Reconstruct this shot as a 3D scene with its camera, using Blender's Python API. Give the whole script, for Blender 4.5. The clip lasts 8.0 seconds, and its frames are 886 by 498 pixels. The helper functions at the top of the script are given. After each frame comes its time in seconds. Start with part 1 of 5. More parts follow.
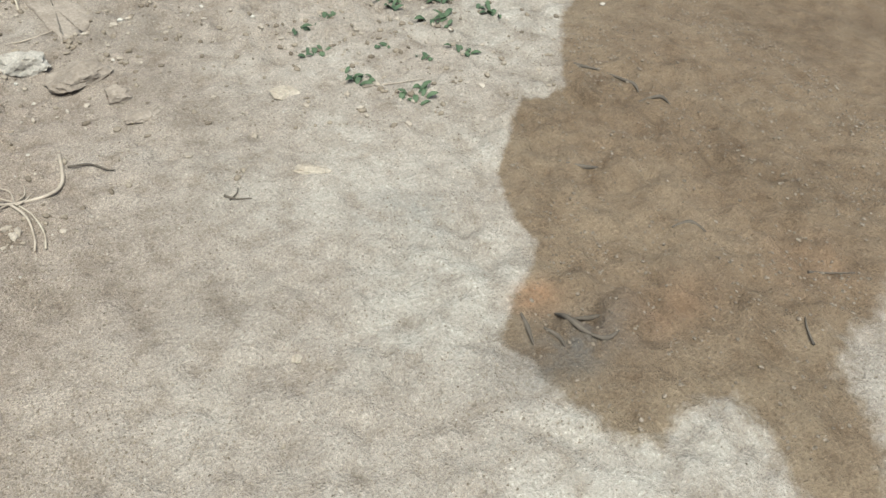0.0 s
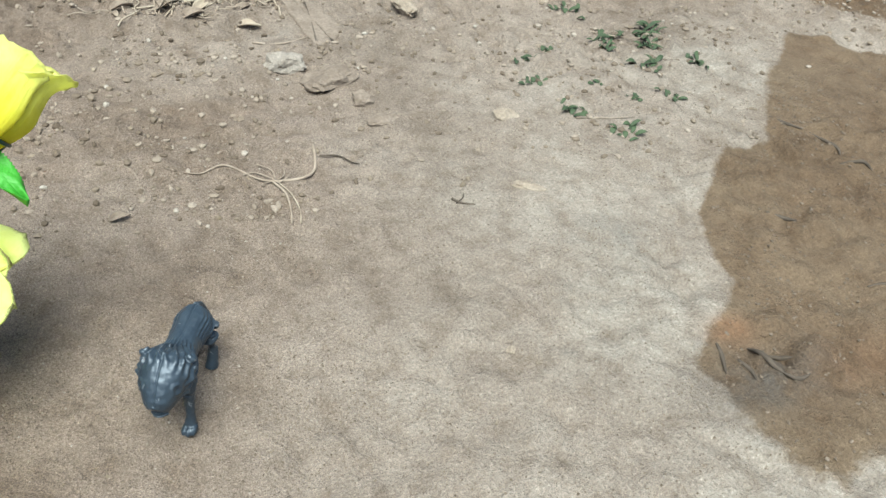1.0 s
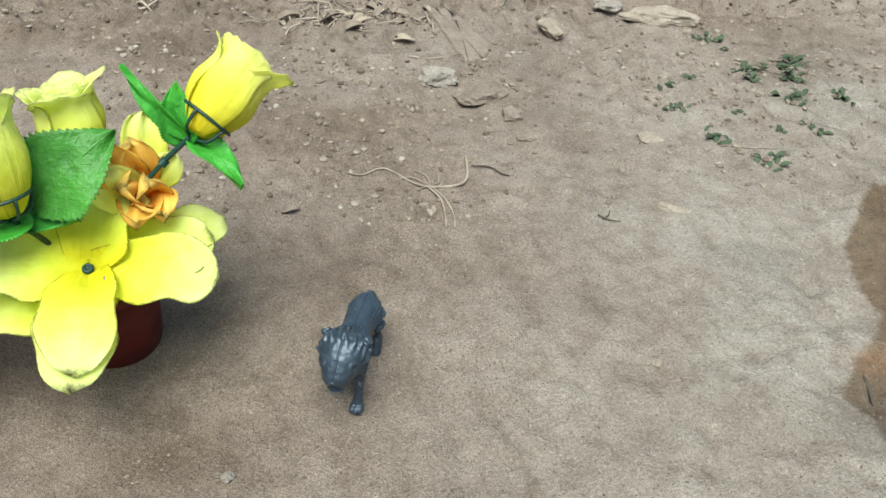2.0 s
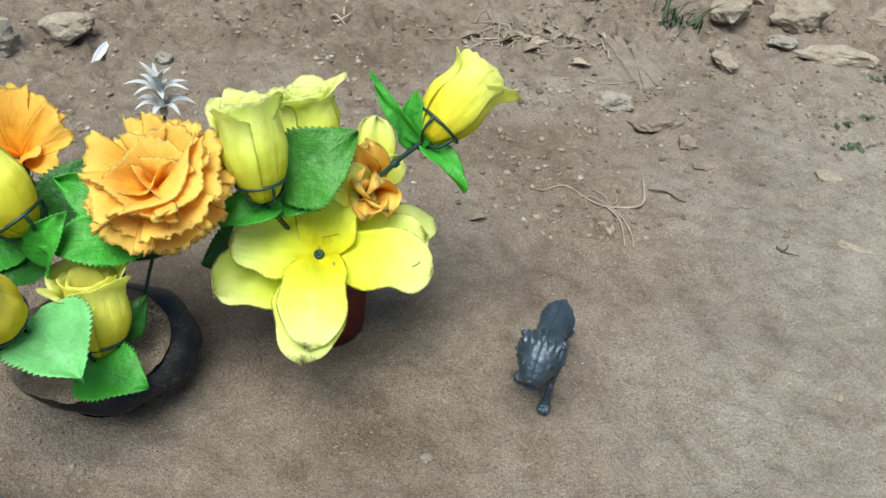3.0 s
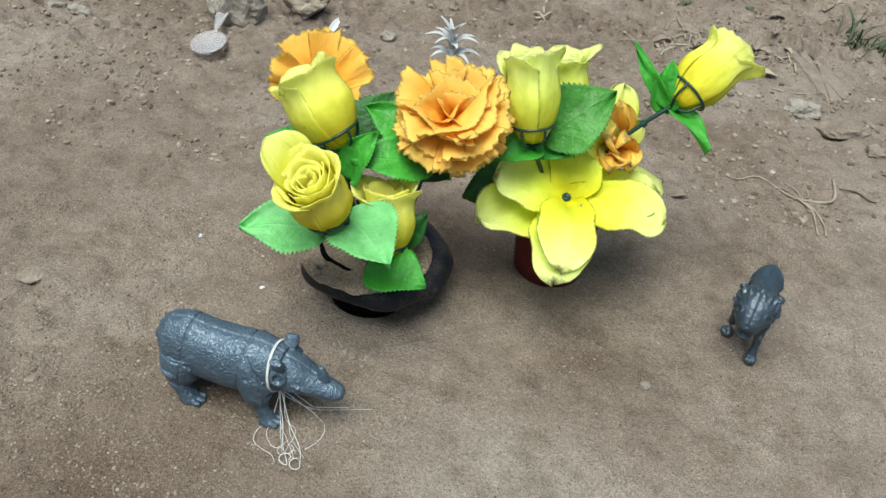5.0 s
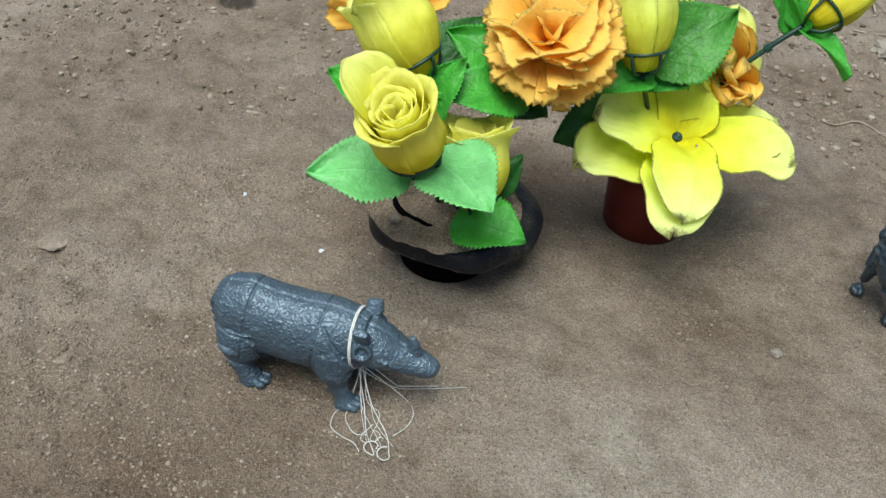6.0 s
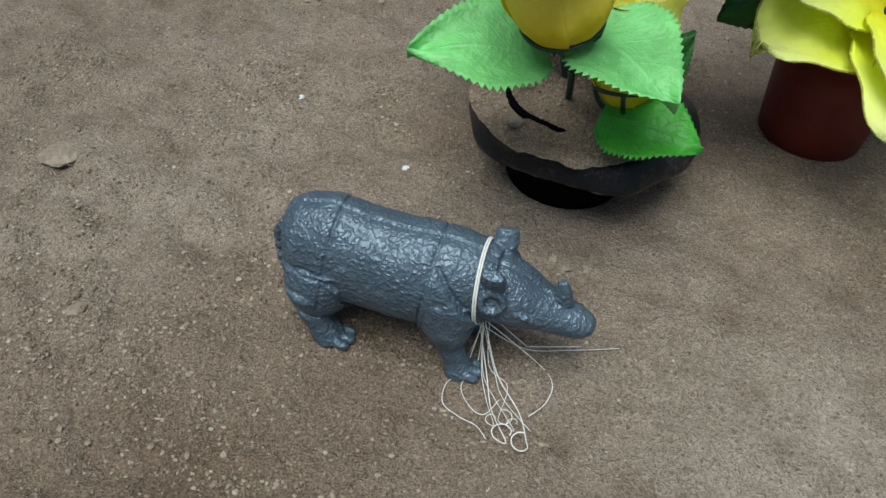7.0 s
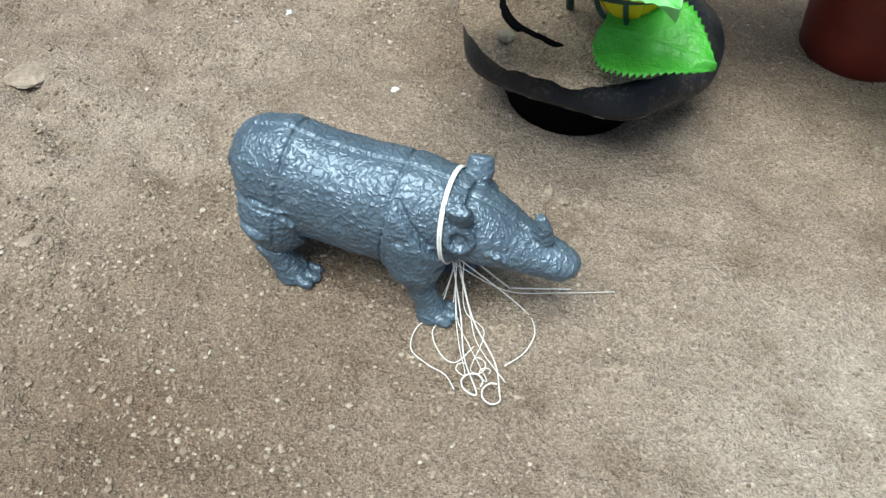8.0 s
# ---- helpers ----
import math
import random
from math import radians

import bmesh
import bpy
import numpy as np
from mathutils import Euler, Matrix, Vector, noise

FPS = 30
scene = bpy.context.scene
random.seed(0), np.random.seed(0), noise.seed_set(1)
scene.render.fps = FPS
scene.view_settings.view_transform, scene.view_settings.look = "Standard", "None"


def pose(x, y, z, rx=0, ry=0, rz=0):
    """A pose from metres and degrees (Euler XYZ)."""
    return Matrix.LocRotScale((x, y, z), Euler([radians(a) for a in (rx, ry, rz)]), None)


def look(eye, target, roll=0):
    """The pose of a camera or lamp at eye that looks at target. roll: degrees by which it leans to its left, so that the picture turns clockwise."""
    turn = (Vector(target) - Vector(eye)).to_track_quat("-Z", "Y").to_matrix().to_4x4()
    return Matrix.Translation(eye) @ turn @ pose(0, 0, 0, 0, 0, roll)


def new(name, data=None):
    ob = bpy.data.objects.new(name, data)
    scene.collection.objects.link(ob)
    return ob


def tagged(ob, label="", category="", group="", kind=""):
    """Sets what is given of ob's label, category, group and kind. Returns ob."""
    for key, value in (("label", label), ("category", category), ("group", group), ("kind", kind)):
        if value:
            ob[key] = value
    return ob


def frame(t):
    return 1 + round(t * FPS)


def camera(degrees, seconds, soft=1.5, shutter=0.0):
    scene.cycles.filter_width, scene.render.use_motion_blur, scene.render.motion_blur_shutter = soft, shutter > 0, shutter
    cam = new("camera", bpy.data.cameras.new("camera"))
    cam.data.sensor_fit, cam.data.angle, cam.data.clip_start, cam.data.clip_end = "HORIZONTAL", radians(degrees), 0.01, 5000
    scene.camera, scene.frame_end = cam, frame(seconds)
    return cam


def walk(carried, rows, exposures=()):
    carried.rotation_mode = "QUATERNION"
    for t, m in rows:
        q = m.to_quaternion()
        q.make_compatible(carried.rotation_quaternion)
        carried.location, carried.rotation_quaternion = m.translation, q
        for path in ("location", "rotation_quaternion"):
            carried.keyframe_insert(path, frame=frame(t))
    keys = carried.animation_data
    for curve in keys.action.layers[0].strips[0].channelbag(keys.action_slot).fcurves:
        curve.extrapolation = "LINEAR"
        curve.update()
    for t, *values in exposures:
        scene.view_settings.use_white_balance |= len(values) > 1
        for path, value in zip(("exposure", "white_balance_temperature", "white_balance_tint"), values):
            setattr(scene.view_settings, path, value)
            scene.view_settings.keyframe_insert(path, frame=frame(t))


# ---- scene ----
cam = camera(56.3, 8.0)
PATH = [
    (0, (-0.014, 0.005, 0.422), (0.858, 1.166, -0.954), 7.0),
    (0.5, (-0.066, -0.005, 0.433), (0.675, 1.262, -0.925), 7.4),
    (1, (-0.104, -0.013, 0.446), (0.528, 1.323, -0.901), 7.5),
    (2.3, (-0.184, -0.031, 0.458), (0.197, 1.421, -0.864), 6.1),
    (2.5, (-0.199, -0.034, 0.462), (0.136, 1.431, -0.856), 5.9),
    (3, (-0.237, -0.047, 0.463), (-0.033, 1.453, -0.844), 5.2),
    (3.5, (-0.264, -0.065, 0.465), (-0.165, 1.454, -0.832), 5.2),
    (4, (-0.287, -0.091, 0.468), (-0.261, 1.441, -0.817), 5.1),
    (4.5, (-0.318, -0.118, 0.476), (-0.325, 1.422, -0.801), 5.7),
    (5, (-0.348, -0.148, 0.458), (-0.362, 1.394, -0.816), 6.0),
    (5.2, (-0.371, -0.15, 0.454), (-0.377, 1.391, -0.821), 6.3),
    (6.3, (-0.428, -0.065, 0.342), (-0.423, 1.436, -0.979), 5.0),
    (6.5, (-0.447, -0.045, 0.32), (-0.43, 1.44, -1.019), 5.6),
    (7, (-0.466, -0.009, 0.282), (-0.481, 1.41, -1.128), 4.8),
    (7.5, (-0.466, 0.009, 0.239), (-0.565, 1.33, -1.259), 2.1),
    (8, (-0.433, 0.019, 0.258), (-0.577, 1.302, -1.269), 1.1),
]
EXPOSURES = [(t, e, 6180, 0.4) for t, e in ((0, 1.01), (1, 0.93), (2.5, 0.61), (3.5, 0.51), (5, 0.50), (6.5, 0.22), (7, 0.12), (7.5, 0.86), (8, 1.02))]
walk(cam, [(t, look(eye, target, roll)) for t, eye, target, roll in PATH], EXPOSURES)

# ---------------------------------------------------------------- world, sun
world = bpy.data.worlds.new("overcast_sky")
scene.world = world
world.use_nodes = True
wn = world.node_tree.nodes
sky = wn.new("ShaderNodeTexSky")
sky.sky_type = 'NISHITA'
sky.sun_disc = False
sky.sun_elevation = radians(70)
sky.sun_rotation = radians(-149)
sky.dust_density = 4.0
sky.air_density = 1.0
wn["Background"].inputs[1].default_value = 0.075
world.node_tree.links.new(sky.outputs[0], wn["Background"].inputs[0])
sun = new("sun", bpy.data.lights.new("sun", "SUN"))
sun.data.energy, sun.data.angle, sun.data.color = 3.6, radians(42), (1.0, 0.985, 0.95)
sun.matrix_world = look((-0.72, -1.20, 4.0), (0, 0, 0))


# ---------------------------------------------------------------- materials
def nodes_of(name, rough=0.8, spec=0.3):
    m = bpy.data.materials.new(name)
    m.use_nodes = True
    nt = m.node_tree
    b = nt.nodes["Principled BSDF"]
    b.inputs["Roughness"].default_value = rough
    b.inputs["Specular IOR Level"].default_value = spec
    return m, nt, b


def node(nt, kind, **sets):
    n = nt.nodes.new(kind)
    for k, v in sets.items():
        if k in n.inputs:
            n.inputs[k].default_value = v
    return n


def noise_tex(nt, scale, detail=4.0, rough=0.55, coord=None, dims="3D"):
    n = nt.nodes.new("ShaderNodeTexNoise")
    n.inputs["Scale"].default_value = scale
    n.inputs["Detail"].default_value = detail
    n.inputs["Roughness"].default_value = rough
    if coord is None:
        c = nt.nodes.new("ShaderNodeTexCoord")
        coord = c.outputs["Object"]
    nt.links.new(coord, n.inputs["Vector"])
    return n


def ramp(nt, fac, stops):
    r = nt.nodes.new("ShaderNodeValToRGB")
    e = r.color_ramp.elements
    while len(e) < len(stops):
        e.new(0.5)
    for el, (p, c) in zip(e, stops):
        el.position = p
        el.color = (*c, 1) if len(c) == 3 else c
    nt.links.new(fac, r.inputs["Fac"])
    return r


def mix(nt, fac, a, b, how="MIX"):
    m = nt.nodes.new("ShaderNodeMix")
    m.data_type, m.blend_type = "RGBA", how
    for sock, val in ((m.inputs[0], fac), (m.inputs[6], a), (m.inputs[7], b)):
        if isinstance(val, (float, int)):
            sock.default_value = val
        elif isinstance(val, tuple):
            sock.default_value = (*val, 1)
        else:
            nt.links.new(val, sock)
    return m.outputs[2]


def calc(nt, op, a, b=0.0, clamp=False):
    m = nt.nodes.new("ShaderNodeMath")
    m.operation, m.use_clamp = op, clamp
    for sock, val in ((m.inputs[0], a), (m.inputs[1], b)):
        if isinstance(val, (float, int)):
            sock.default_value = val
        else:
            nt.links.new(val, sock)
    return m.outputs[0]


def bump(nt, bsdf, height, strength, dist, after=None):
    b = nt.nodes.new("ShaderNodeBump")
    b.inputs["Strength"].default_value = strength
    b.inputs["Distance"].default_value = dist
    nt.links.new(height, b.inputs["Height"])
    if after is not None:
        nt.links.new(after, b.inputs["Normal"])
    nt.links.new(b.outputs[0], bsdf.inputs["Normal"])
    return b.outputs[0]


def soil_material(name, on_ground, shade=1.0):
    m, nt, b = nodes_of(name, 0.95, 0.15)
    big = noise_tex(nt, 5.0, 5, 0.6)
    mid = noise_tex(nt, 38.0, 5, 0.65)
    fine = noise_tex(nt, 420.0, 4, 0.7)
    grit = noise_tex(nt, 1100.0, 2, 0.6)
    col = ramp(nt, big.outputs["Fac"], [(0.28, (0.150, 0.116, 0.088)), (0.5, (0.234, 0.190, 0.153)), (0.74, (0.32, 0.276, 0.232))]).outputs[0]
    col2 = ramp(nt, mid.outputs["Fac"], [(0.3, (0.70, 0.66, 0.61)), (0.5, (1, 1, 1)), (0.7, (1.22, 1.22, 1.22))]).outputs[0]
    col = mix(nt, 0.9, col, col2, "MULTIPLY")
    grain = ramp(nt, fine.outputs["Fac"], [(0.24, (0.46, 0.42, 0.38)), (0.44, (0.93, 0.92, 0.91)), (0.58, (1.08, 1.08, 1.08)), (0.74, (1.75, 1.75, 1.75))]).outputs[0]
    col = mix(nt, 0.7, col, grain, "MULTIPLY")
    speck = ramp(nt, grit.outputs["Fac"], [(0.3, (0.5, 0.48, 0.46)), (0.5, (1, 1, 1)), (0.7, (1.7, 1.68, 1.62))]).outputs[0]
    col = mix(nt, 0.8, col, speck, "MULTIPLY")
    col = mix(nt, 1.0, col, (shade, shade * 0.97, shade * 0.9), "MULTIPLY") if shade != 1.0 else col
    height = calc(nt, "ADD", fine.outputs["Fac"], calc(nt, "MULTIPLY", grit.outputs["Fac"], 0.45))
    if on_ground:
        def attr(k):
            a = nt.nodes.new("ShaderNodeAttribute")
            a.attribute_name = k
            return a.outputs["Fac"]
        pale = calc(nt, "MULTIPLY", attr("pale"), ramp(nt, mid.outputs["Fac"], [(0.3, (0.35,) * 3), (0.62, (1,) * 3)]).outputs[0])
        col = mix(nt, calc(nt, "MULTIPLY", pale, 0.75), col, mix(nt, 1.0, (0.40, 0.368, 0.315), grain, "MULTIPLY"))
        edge = noise_tex(nt, 120.0, 3, 0.6)
        w = calc(nt, "ADD", attr("wet"), calc(nt, "MULTIPLY", calc(nt, "SUBTRACT", edge.outputs["Fac"], 0.5), 0.5))
        w = ramp(nt, w, [(0.36, (0, 0, 0)), (0.64, (1, 1, 1))]).outputs[0]
        col = mix(nt, w, col, mix(nt, 1.0, col, (0.57, 0.485, 0.385), "MULTIPLY"))
        broken = ramp(nt, mid.outputs["Fac"], [(0.36, (0.15,) * 3), (0.58, (1,) * 3)]).outputs[0]
        col = mix(nt, calc(nt, "MULTIPLY", attr("rust"), broken), col, mix(nt, 1.0, (0.30, 0.135, 0.06), grain, "MULTIPLY"))
        col = mix(nt, calc(nt, "MULTIPLY", attr("ash"), broken), col, mix(nt, 1.0, (0.085, 0.085, 0.082), grain, "MULTIPLY"))
        # damp spots and the shade painted by the pots darken the soil
        d = calc(nt, "MULTIPLY", attr("damp_shade"), ramp(nt, mid.outputs["Fac"], [(0.25, (0.5,) * 3), (0.6, (1,) * 3)]).outputs[0])
        col = mix(nt, d, col, mix(nt, 1.0, col, (0.60, 0.53, 0.46), "MULTIPLY"))
        nt.links.new(calc(nt, "SUBTRACT", 0.95, calc(nt, "MULTIPLY", w, 0.3)), b.inputs["Roughness"])
    nt.links.new(col, b.inputs["Base Color"])
    n1 = bump(nt, b, mid.outputs["Fac"], 0.9, 0.008)
    bump(nt, b, height, 1.0, 0.0030, n1)
    return m


def stone_material(name, c1, c2, scale=60):
    m, nt, b = nodes_of(name, 0.9, 0.2)
    a = noise_tex(nt, scale, 6, 0.65)
    f = noise_tex(nt, scale * 9, 3, 0.6)
    info = nt.nodes.new("ShaderNodeObjectInfo")
    col = ramp(nt, a.outputs["Fac"], [(0.3, c1), (0.7, c2)]).outputs[0]
    col = mix(nt, 0.5, col, ramp(nt, f.outputs["Fac"], [(0.3, (0.55,) * 3), (0.7, (1.4,) * 3)]).outputs[0], "MULTIPLY")
    col = mix(nt, 0.5, col, ramp(nt, info.outputs["Random"], [(0, (0.75, 0.72, 0.7)), (1, (1.2, 1.2, 1.2))]).outputs[0], "MULTIPLY")
    nt.links.new(col, b.inputs["Base Color"])
    n1 = bump(nt, b, a.outputs["Fac"], 0.8, 0.004)
    bump(nt, b, f.outputs["Fac"], 0.7, 0.0012, n1)
    return m


def cloth_material(name, heart, body, tip, stain=(0.10, 0.055, 0.02), edge=0.0, through_light=0.5, dirt=0.35):
    """Dyed fabric: a colour along the piece, crease relief, dirt flecks and a scorched rim."""
    m, nt, b = nodes_of(name, 0.72, 0.2)
    uv = nt.nodes.new("ShaderNodeUVMap")
    uv.uv_map = "UVMap"
    sep = nt.nodes.new("ShaderNodeSeparateXYZ")
    nt.links.new(uv.outputs[0], sep.inputs[0])
    blot = noise_tex(nt, 55.0, 4, 0.6)
    fleck = noise_tex(nt, 230.0, 4, 0.75)
    weave = noise_tex(nt, 900.0, 2, 0.6)
    u = calc(nt, "ADD", sep.outputs["X"], calc(nt, "MULTIPLY", calc(nt, "SUBTRACT", blot.outputs["Fac"], 0.5), 0.5))
    col = ramp(nt, u, [(0.08, heart), (0.45, body), (0.95, tip)]).outputs[0]
    col = mix(nt, 0.35, col, ramp(nt, blot.outputs["Fac"], [(0.3, (0.72, 0.74, 0.7)), (0.65, (1.1, 1.1, 1.1))]).outputs[0], "MULTIPLY")
    spots = ramp(nt, fleck.outputs["Fac"], [(0.64, (0,) * 3), (0.74, (1,) * 3)]).outputs[0]
    grime = noise_tex(nt, 38.0, 2, 0.5)
    spots = calc(nt, "MULTIPLY", spots, ramp(nt, grime.outputs["Fac"], [(0.42, (0.15,) * 3), (0.62, (1,) * 3)]).outputs[0])
    col = mix(nt, calc(nt, "MULTIPLY", spots, dirt), col, stain)
    if edge:
        side = calc(nt, "MULTIPLY", calc(nt, "ABSOLUTE", calc(nt, "SUBTRACT", sep.outputs["Y"], 0.5)), 2.0)
        rim = calc(nt, "MAXIMUM", sep.outputs["X"], side)
        rim = calc(nt, "ADD", rim, calc(nt, "MULTIPLY", calc(nt, "SUBTRACT", fleck.outputs["Fac"], 0.55), 0.16))
        rim = ramp(nt, rim, [(0.955, (0,) * 3), (0.995, (1,) * 3)]).outputs[0]
        col = mix(nt, calc(nt, "MULTIPLY", rim, edge), col, stain)
    nt.links.new(col, b.inputs["Base Color"])
    info = nt.nodes.new("ShaderNodeObjectInfo")
    stretch = nt.nodes.new("ShaderNodeCombineXYZ")
    nt.links.new(calc(nt, "MULTIPLY", sep.outputs["X"], 2.2), stretch.inputs[0])
    nt.links.new(calc(nt, "MULTIPLY", sep.outputs["Y"], 9.0), stretch.inputs[1])
    nt.links.new(calc(nt, "MULTIPLY", info.outputs["Random"], 40.0), stretch.inputs[2])
    crease = noise_tex(nt, 1.0, 3, 0.55, stretch.outputs[0])
    n0 = bump(nt, b, crease.outputs["Fac"], 0.45, 0.0035)
    n1 = bump(nt, b, blot.outputs["Fac"], 0.5, 0.003, n0)
    bump(nt, b, weave.outputs["Fac"], 0.25, 0.0004, n1)
    tl = nt.nodes.new("ShaderNodeBsdfTranslucent")
    nt.links.new(col, tl.inputs[0])
    ms = nt.nodes.new("ShaderNodeMixShader")
    ms.inputs[0].default_value = through_light
    nt.links.new(b.outputs[0], ms.inputs[1])
    nt.links.new(tl.outputs[0], ms.inputs[2])
    nt.links.new(ms.outputs[0], nt.nodes["Material Output"].inputs[0])
    return m


def leaf_material(name, base, vein, dirt=0.25):
    m, nt, b = nodes_of(name, 0.48, 0.4)
    uv = nt.nodes.new("ShaderNodeUVMap")
    uv.uv_map = "UVMap"
    sep = nt.nodes.new("ShaderNodeSeparateXYZ")
    nt.links.new(uv.outputs[0], sep.inputs[0])
    off = calc(nt, "ABSOLUTE", calc(nt, "SUBTRACT", sep.outputs["Y"], 0.5))
    lines = calc(nt, "SINE", calc(nt, "MULTIPLY", calc(nt, "SUBTRACT", sep.outputs["X"], calc(nt, "MULTIPLY", off, 0.6)), 48.0))
    ribs = ramp(nt, lines, [(0.86, (0,) * 3), (1.0, (1,) * 3)]).outputs[0]
    mid = ramp(nt, off, [(0.0, (1,) * 3), (0.03, (0,) * 3)]).outputs[0]
    veins = calc(nt, "ADD", mid, calc(nt, "MULTIPLY", ribs, 0.3), True)
    n = noise_tex(nt, 60.0, 4, 0.6)
    f = noise_tex(nt, 300.0, 4, 0.75)
    col = mix(nt, 1.0, base, ramp(nt, n.outputs["Fac"], [(0.3, (0.65, 0.68, 0.6)), (0.7, (1.2, 1.15, 1.1))]).outputs[0], "MULTIPLY")
    col = mix(nt, calc(nt, "MULTIPLY", veins, 0.28), col, vein)
    spots = ramp(nt, f.outputs["Fac"], [(0.6, (0,) * 3), (0.74, (1,) * 3)]).outputs[0]
    col = mix(nt, calc(nt, "MULTIPLY", spots, dirt), col, (0.09, 0.06, 0.025))
    nt.links.new(col, b.inputs["Base Color"])
    n1 = bump(nt, b, veins, 0.35, 0.0012)
    bump(nt, b, n.outputs["Fac"], 0.7, 0.006, n1)
    tl = nt.nodes.new("ShaderNodeBsdfTranslucent")
    nt.links.new(col, tl.inputs[0])
    ms = nt.nodes.new("ShaderNodeMixShader")
    ms.inputs[0].default_value = 0.22
    nt.links.new(b.outputs[0], ms.inputs[1])
    nt.links.new(tl.outputs[0], ms.inputs[2])
    nt.links.new(ms.outputs[0], nt.nodes["Material Output"].inputs[0])
    return m


def plain_material(name, c1, c2, rough, spec=0.4, scale=80, relief=0.3, dist=0.001):
    m, nt, b = nodes_of(name, rough, spec)
    a = noise_tex(nt, scale, 5, 0.65)
    nt.links.new(ramp(nt, a.outputs["Fac"], [(0.32, c1), (0.68, c2)]).outputs[0], b.inputs["Base Color"])
    bump(nt, b, a.outputs["Fac"], relief, dist)
    return m


def hide_material(name, shade=1.0, worn=0.15, wrinkles=0.0):
    """Grey metallic-painted plastic, dusty, scuffed pale on small spots."""
    m, nt, b = nodes_of(name, 0.4, 0.6)
    b.inputs["Metallic"].default_value = 0.35
    dust = noise_tex(nt, 90.0, 5, 0.7)
    scuff = noise_tex(nt, 210.0, 3, 0.6)
    fine = noise_tex(nt, 800.0, 2, 0.5)
    tones = ((0.3, (0.058, 0.088, 0.122)), (0.58, (0.084, 0.124, 0.166)), (0.82, (0.14, 0.18, 0.22)))
    col = ramp(nt, dust.outputs["Fac"], [(p, tuple(shade * v for v in t)) for p, t in tones]).outputs[0]
    col = mix(nt, calc(nt, "MULTIPLY", ramp(nt, scuff.outputs["Fac"], [(0.64, (0,) * 3), (0.70, (1,) * 3)]).outputs[0], worn), col, (0.34, 0.38, 0.41))
    nt.links.new(col, b.inputs["Base Color"])
    nt.links.new(ramp(nt, dust.outputs["Fac"], [(0.3, (0.36,) * 3), (0.8, (0.50,) * 3)]).outputs[0], b.inputs["Roughness"])
    n1 = bump(nt, b, fine.outputs["Fac"], 0.25, 0.0004)
    if wrinkles:
        warp = noise_tex(nt, 380.0, 1.0, 0.4)
        warp.inputs["Distortion"].default_value = 0.4
        skin = ramp(nt, calc(nt, "ABSOLUTE", calc(nt, "SUBTRACT", warp.outputs["Fac"], 0.5)), [(0.0, (1,) * 3), (0.05, (0.6,) * 3), (0.13, (0,) * 3)]).outputs[0]
        n1 = bump(nt, b, skin, wrinkles, 0.0007, n1)
    bump(nt, b, dust.outputs["Fac"], 0.2, 0.0010, n1)
    return m


SOIL = soil_material("dry_soil", True)
POT_SOIL = soil_material("pot_soil", False, 1.15)
STONE = stone_material("grey_brown_stone", (0.20, 0.175, 0.145), (0.36, 0.33, 0.285))
STONE_TAN = stone_material("tan_stone", (0.22, 0.18, 0.135), (0.35, 0.305, 0.245))
SLAB = stone_material("hardened_soil", (0.155, 0.125, 0.098), (0.25, 0.21, 0.17), 40)
GRIT = stone_material("grit", (0.2, 0.145, 0.1), (0.5, 0.42, 0.33), 150)
YELLOW = cloth_material("lemon_cloth", (0.90, 0.78, 0.03), (0.93, 0.92, 0.11), (0.95, 0.97, 0.34), edge=0.3)
YELLOW_WARM = cloth_material("warm_yellow_cloth", (0.93, 0.64, 0.015), (0.95, 0.85, 0.06), (0.96, 0.94, 0.26), edge=0.15)
YELLOW_GREEN = cloth_material("greenish_yellow_cloth", (0.86, 0.82, 0.04), (0.90, 0.94, 0.14), (0.93, 0.98, 0.42), edge=0.4, dirt=0.6)
YELLOW_SCORCHED = cloth_material("scorched_yellow_cloth", (0.84, 0.80, 0.02), (0.88, 0.94, 0.10), (0.92, 0.98, 0.42), edge=0.65, dirt=0.5)
ORANGE = cloth_material("orange_cloth", (0.97, 0.36, 0.010), (0.98, 0.60, 0.07), (0.98, 0.72, 0.18), edge=0.55, dirt=0.6)
ORANGE_DARK = cloth_material("burnt_orange_cloth", (0.96, 0.44, 0.015), (0.97, 0.60, 0.07), (0.97, 0.68, 0.15), edge=0.55, dirt=0.6)
SILVER = cloth_material("silver_grey_cloth", (0.42, 0.45, 0.44), (0.55, 0.57, 0.58), (0.62, 0.63, 0.65), through_light=0.15)
LEAF = leaf_material("green_leaf_cloth", (0.070, 0.38, 0.040), (0.11, 0.42, 0.07))
LEAF_PALE = leaf_material("pale_green_leaf_cloth", (0.20, 0.58, 0.20), (0.27, 0.64, 0.28), 0.12)
# darker green, set on leaves behind, low down and inside the clumps
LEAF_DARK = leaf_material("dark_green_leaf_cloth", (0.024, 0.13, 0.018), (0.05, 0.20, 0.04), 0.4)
LEAF_DIRTY = leaf_material("soiled_green_leaf_cloth", (0.070, 0.27, 0.035), (0.12, 0.35, 0.07), 0.9)
WIRE = plain_material("dark_green_plastic", (0.006, 0.028, 0.02), (0.015, 0.05, 0.035), 0.4)
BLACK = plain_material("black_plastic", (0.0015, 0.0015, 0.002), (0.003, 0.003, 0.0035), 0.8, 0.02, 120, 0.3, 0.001)


